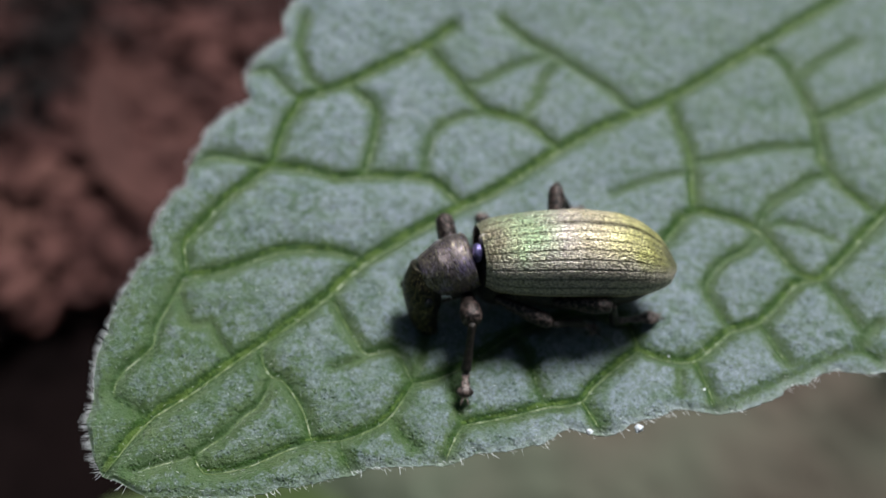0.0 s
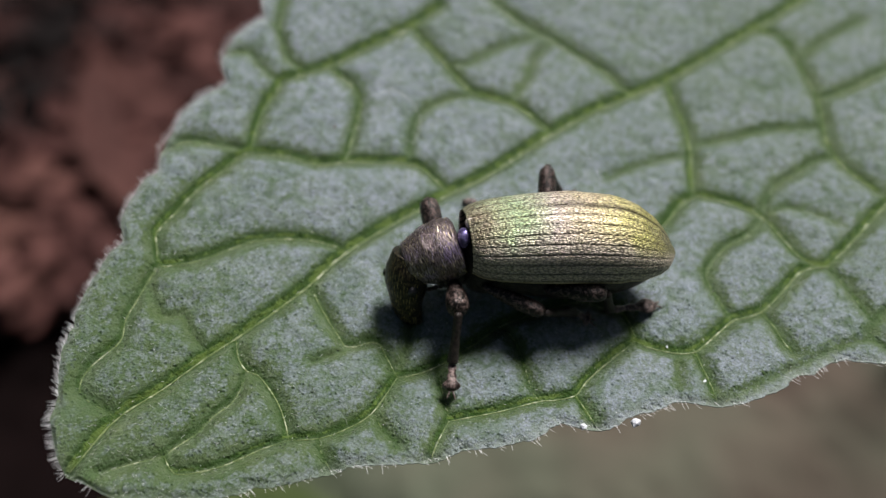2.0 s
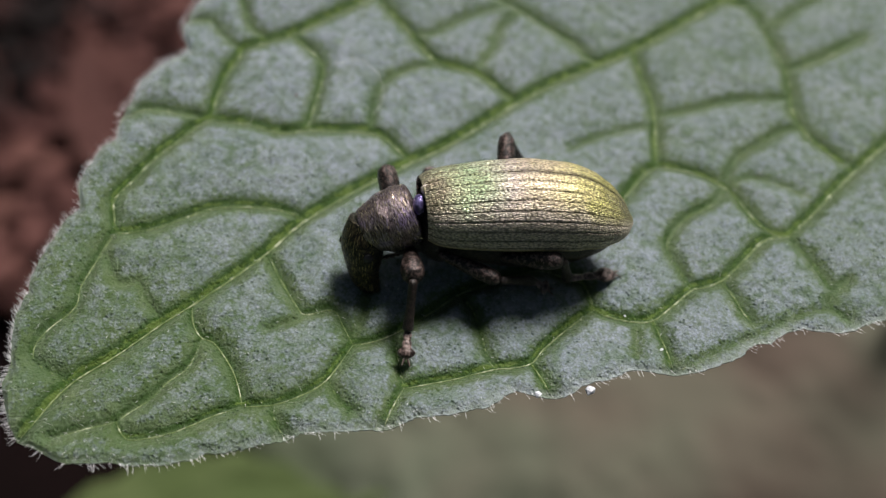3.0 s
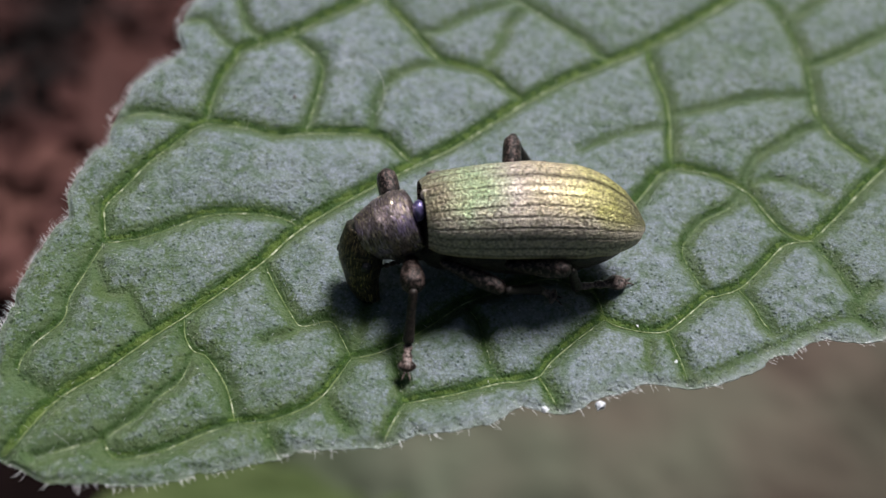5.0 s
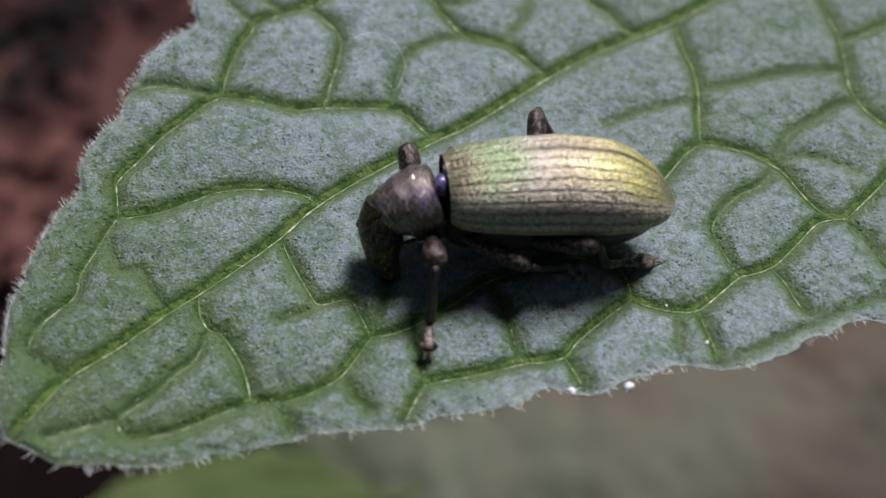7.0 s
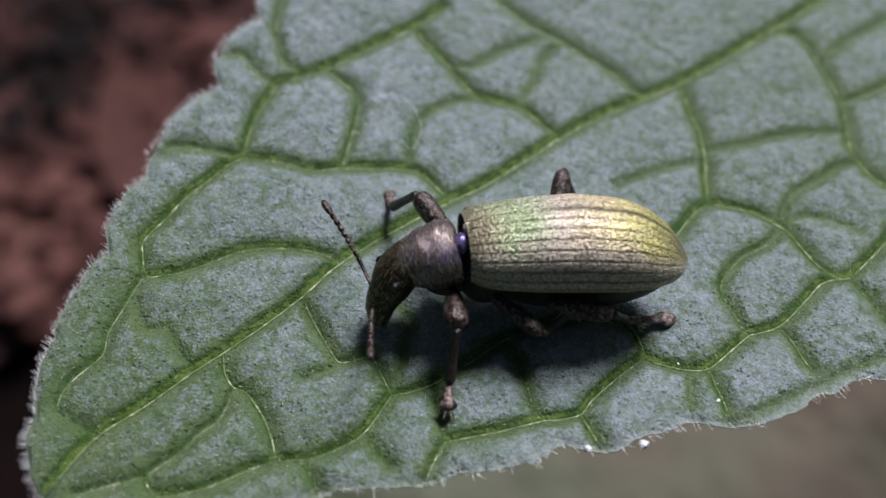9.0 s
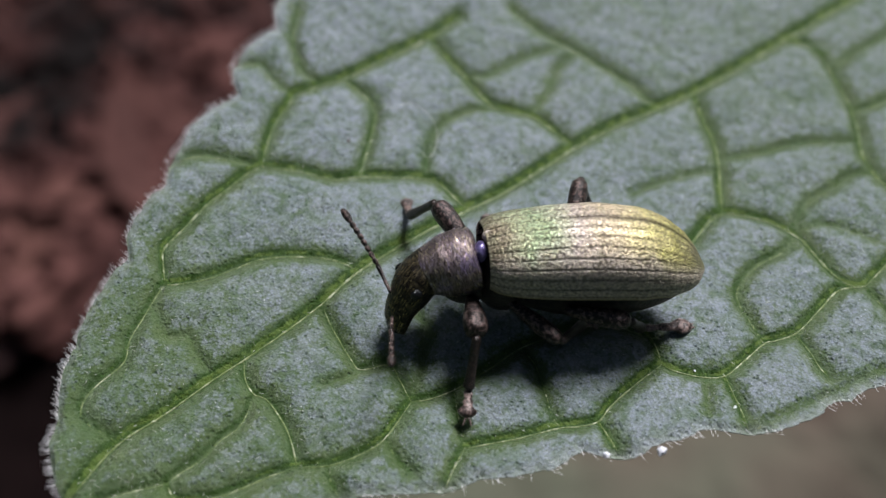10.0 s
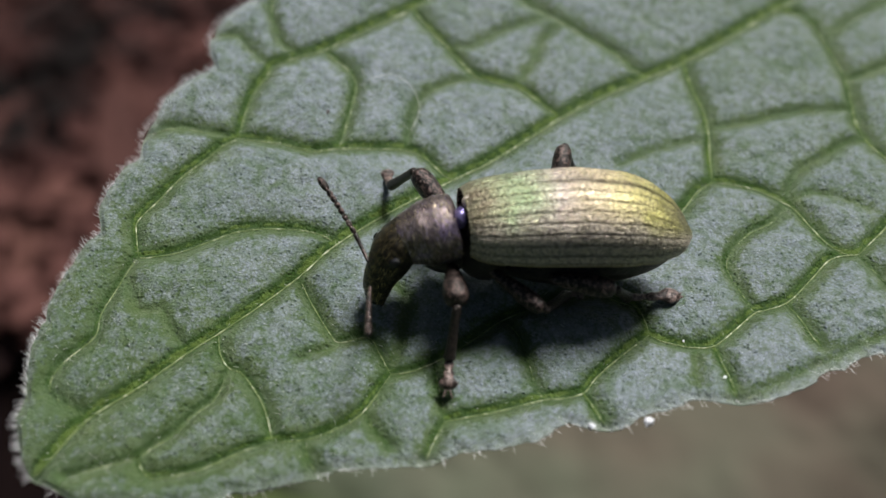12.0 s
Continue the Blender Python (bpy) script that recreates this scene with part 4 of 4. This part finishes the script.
def build_background():
    build_ground()
    brown = "brown curled dead leaf lying on the soil"
    litter_leaf(-36, 51, -52, 18, 11, 70, 8, 12, 0.8, M_DEAD, brown)
    litter_leaf(-24, 50, -51, 20, 10, 115, -6, 8, 0.6, M_DEAD, brown)
    litter_leaf(-22, 66, -53, 22, 12, 100, -8, -8, 0.7, M_DEAD, brown)
    litter_leaf(-45, 66, -53, 18, 10, 60, 5, 10, 0.8, M_DEAD, brown)
    litter_leaf(-12, 76, -53, 18, 9, 140, 6, -6, 0.8, M_DEAD_DARK, brown)
    litter_leaf(-34, 73, -53, 10, 5, 35, 5, 6, 0.6, M_DEAD_OCHRE, "ochre dead leaf lying on the soil")
    litter_leaf(-34, 36, -55, 9, 5, 80, 0, 8, 0.7, M_DEAD_DARK, brown)
    litter_leaf(-48, 45, -54, 12, 6, 60, 0, 8, 0.7, M_DEAD, brown)
    moss_mat()
    crumbs("leaf_scraps", 4, 4200, (-60, -2, 34, 96), -53, (1.3, 4.0), M_DEAD_MIX, "brown leaf scraps on the soil, dark gaps put into their colour")
    litter_leaf(-14, 14, -50, 20, 10, 10, 5, -6, 0.4, M_LOW_GREEN, "dull green low leaf above the soil", "low_leaf")


def build_surround():
    """Unseen dim green ring, added to block the low sky all round; lower behind the viewpoint."""
    nu, nv = 96, 14
    verts = []
    for i in range(nu):
        a = 2 * math.pi * i / nu
        high = 145 + 25 * math.sin(a)
        for j in range(nv):
            r = 210 + 24 * noise.noise((math.cos(a) * 4, math.sin(a) * 4, j * 0.7)) + j * 2
            verts.append((r * math.cos(a), r * math.sin(a), -60 + (high + 30 * noise.noise((a * 5, 0, 2))) * j / (nv - 1)))
    faces = [(i * nv + j, i * nv + j + 1, ((i + 1) % nu) * nv + j + 1, ((i + 1) % nu) * nv + j) for i in range(nu) for j in range(nv - 1)]
    ob = part("backdrop", (verts, faces), M_SKY_BLOCK)
    ob.modifiers.new("thickness", "SOLIDIFY").thickness = 8 * MM
    tagged(ob, "unseen dim green ring added all round to block the low sky", "foliage", kind="structure")


build_surround()
build_background()
speck(3.43, -3.80, 0.095, "white crystalline flake on the leaf edge", M_WHITE)
speck(-2.22, 3.0, 0.05, "tiny reddish speck on the blade", M_FOOT)
speck(2.52, -3.84, 0.06, "white crystalline flake on the leaf edge", M_WHITE)
speck(4.86, -2.88, 0.035, "small white speck on the blade", M_WHITE)
speck(4.29, -2.08, 0.025, "small white speck on the blade", M_WHITE)


def fibre(label, radius, *points):
    """A loose thread lying on the blade."""
    line = spline(points, 8)
    z = leaf_height(line[:, 0], line[:, 1], vein_field(line)[0]) + radius * 0.8
    ob = part("fibre", tube(np.column_stack([line, z]).tolist(), [radius] * len(line), 6), M_HAIR)
    return tagged(ob, label, "thread", "fibres on the leaf")


fibre("fine white thread lying curled on the blade", 0.0032, (-1.44, 3.91), (-0.99, 4.08), (-0.57, 3.85), (-0.39, 3.42), (-0.52, 2.87), (-0.71, 2.90))

# ---- what moves ----


def head_state(neck, yaw, pitch, nod, turn=0, drop=0.0, reach=0.96):
    """Poses of the pronotum and of the head that it carries, in the weevil's space."""
    p = pose(neck[0] * MM, neck[1] * MM, neck[2] * MM, LEAN, pitch, yaw)
    h = p @ pose(reach * MM, 0, -drop * MM, 0, 0, turn) @ pose(0, 0, 0, 0, nod, 0)
    return p, h


def motions():
    low = pose(WEEVIL_AT[0] * MM, WEEVIL_AT[1] * MM, WEEVIL_AT[2] * MM, 0, 0, HEADING)
    high = pose(WEEVIL_AT[0] * MM, WEEVIL_AT[1] * MM, (WEEVIL_AT[2] + RISE) * MM, 0, 0, HEADING)
    walk(weevil, [(0, low), (7.15, low), (7.5, high), (12, high)])
    tucked = head_state((2.07, -0.03, 1.12), 13, 15, 52, 26, 0.06, 1.03)
    lifting = head_state((2.07, -0.03, 1.14), 12, 14, 44, 22, 0.03, 1.0)
    looking = head_state((2.06, -0.03, 1.15), 10, 12, 34, 18)
    raised = head_state((2.04, -0.03, 1.16), 9, 12, 28, 14)
    times = ((0, tucked), (7.0, tucked), (7.2, tucked), (7.35, lifting), (7.5, looking), (7.8, looking), (9.2, raised), (12, raised))
    walk(pronotum, [(t, s[0]) for t, s in times])
    walk(head, [(t, s[1]) for t, s in times])
    folded_r = ((3.05, 0.10, 0.25), (2.75, 0.0, 0.18), (2.2, -0.05, 0.15))
    out_r = ((3.60, 0.40, 0.66), (3.84, -0.10, 0.87), (4.54, -1.28, 1.15))
    folded_l = ((3.05, 0.30, 0.25), (2.75, 0.35, 0.18), (2.2, 0.25, 0.15))
    sweep_l = ((3.58, 0.72, 0.45), (3.50, 1.05, 0.52), (2.75, 1.58, 0.50))
    out_l = ((3.58, 0.75, 0.45), (3.60, 1.10, 0.55), (3.58, 1.95, 0.85))
    antenna_right.walk_rows([(0, folded_r), (7.2, folded_r), (7.4, out_r), (12, out_r)])
    antenna_left.walk_rows([(0, folded_l), (7.2, folded_l), (7.4, sweep_l), (7.55, sweep_l), (7.75, out_l), (12, out_l)])
    front_left.walk_rows([(0, FRONT_LEFT_A), (7.1, FRONT_LEFT_A), (7.5, standing(*FRONT_LEFT_B)), (12, standing(*FRONT_LEFT_B))])
    front_right.walk_rows([(0, FRONT_RIGHT_A), (7.2, FRONT_RIGHT_A), (7.45, standing(*FRONT_RIGHT_B)), (12, standing(*FRONT_RIGHT_B))])
    mid_left.walk_rows([(0, MID_LEFT_A), (7.1, MID_LEFT_A), (7.5, standing(*MID_LEFT_B)), (12, standing(*MID_LEFT_B))])
    hind_left.walk_rows([(0, HIND_LEFT_A), (7.1, HIND_LEFT_A), (7.5, standing(*HIND_LEFT_B)), (12, standing(*HIND_LEFT_B))])
    hind_right.walk_rows([(0, HIND_RIGHT_A), (7.1, HIND_RIGHT_A), (7.5, standing(*HIND_RIGHT)), (12, standing(*HIND_RIGHT))])
    mid_right.walk_rows([(0, MID_RIGHT), (7.1, MID_RIGHT), (7.5, standing(*MID_RIGHT)), (12, standing(*MID_RIGHT))])


motions()
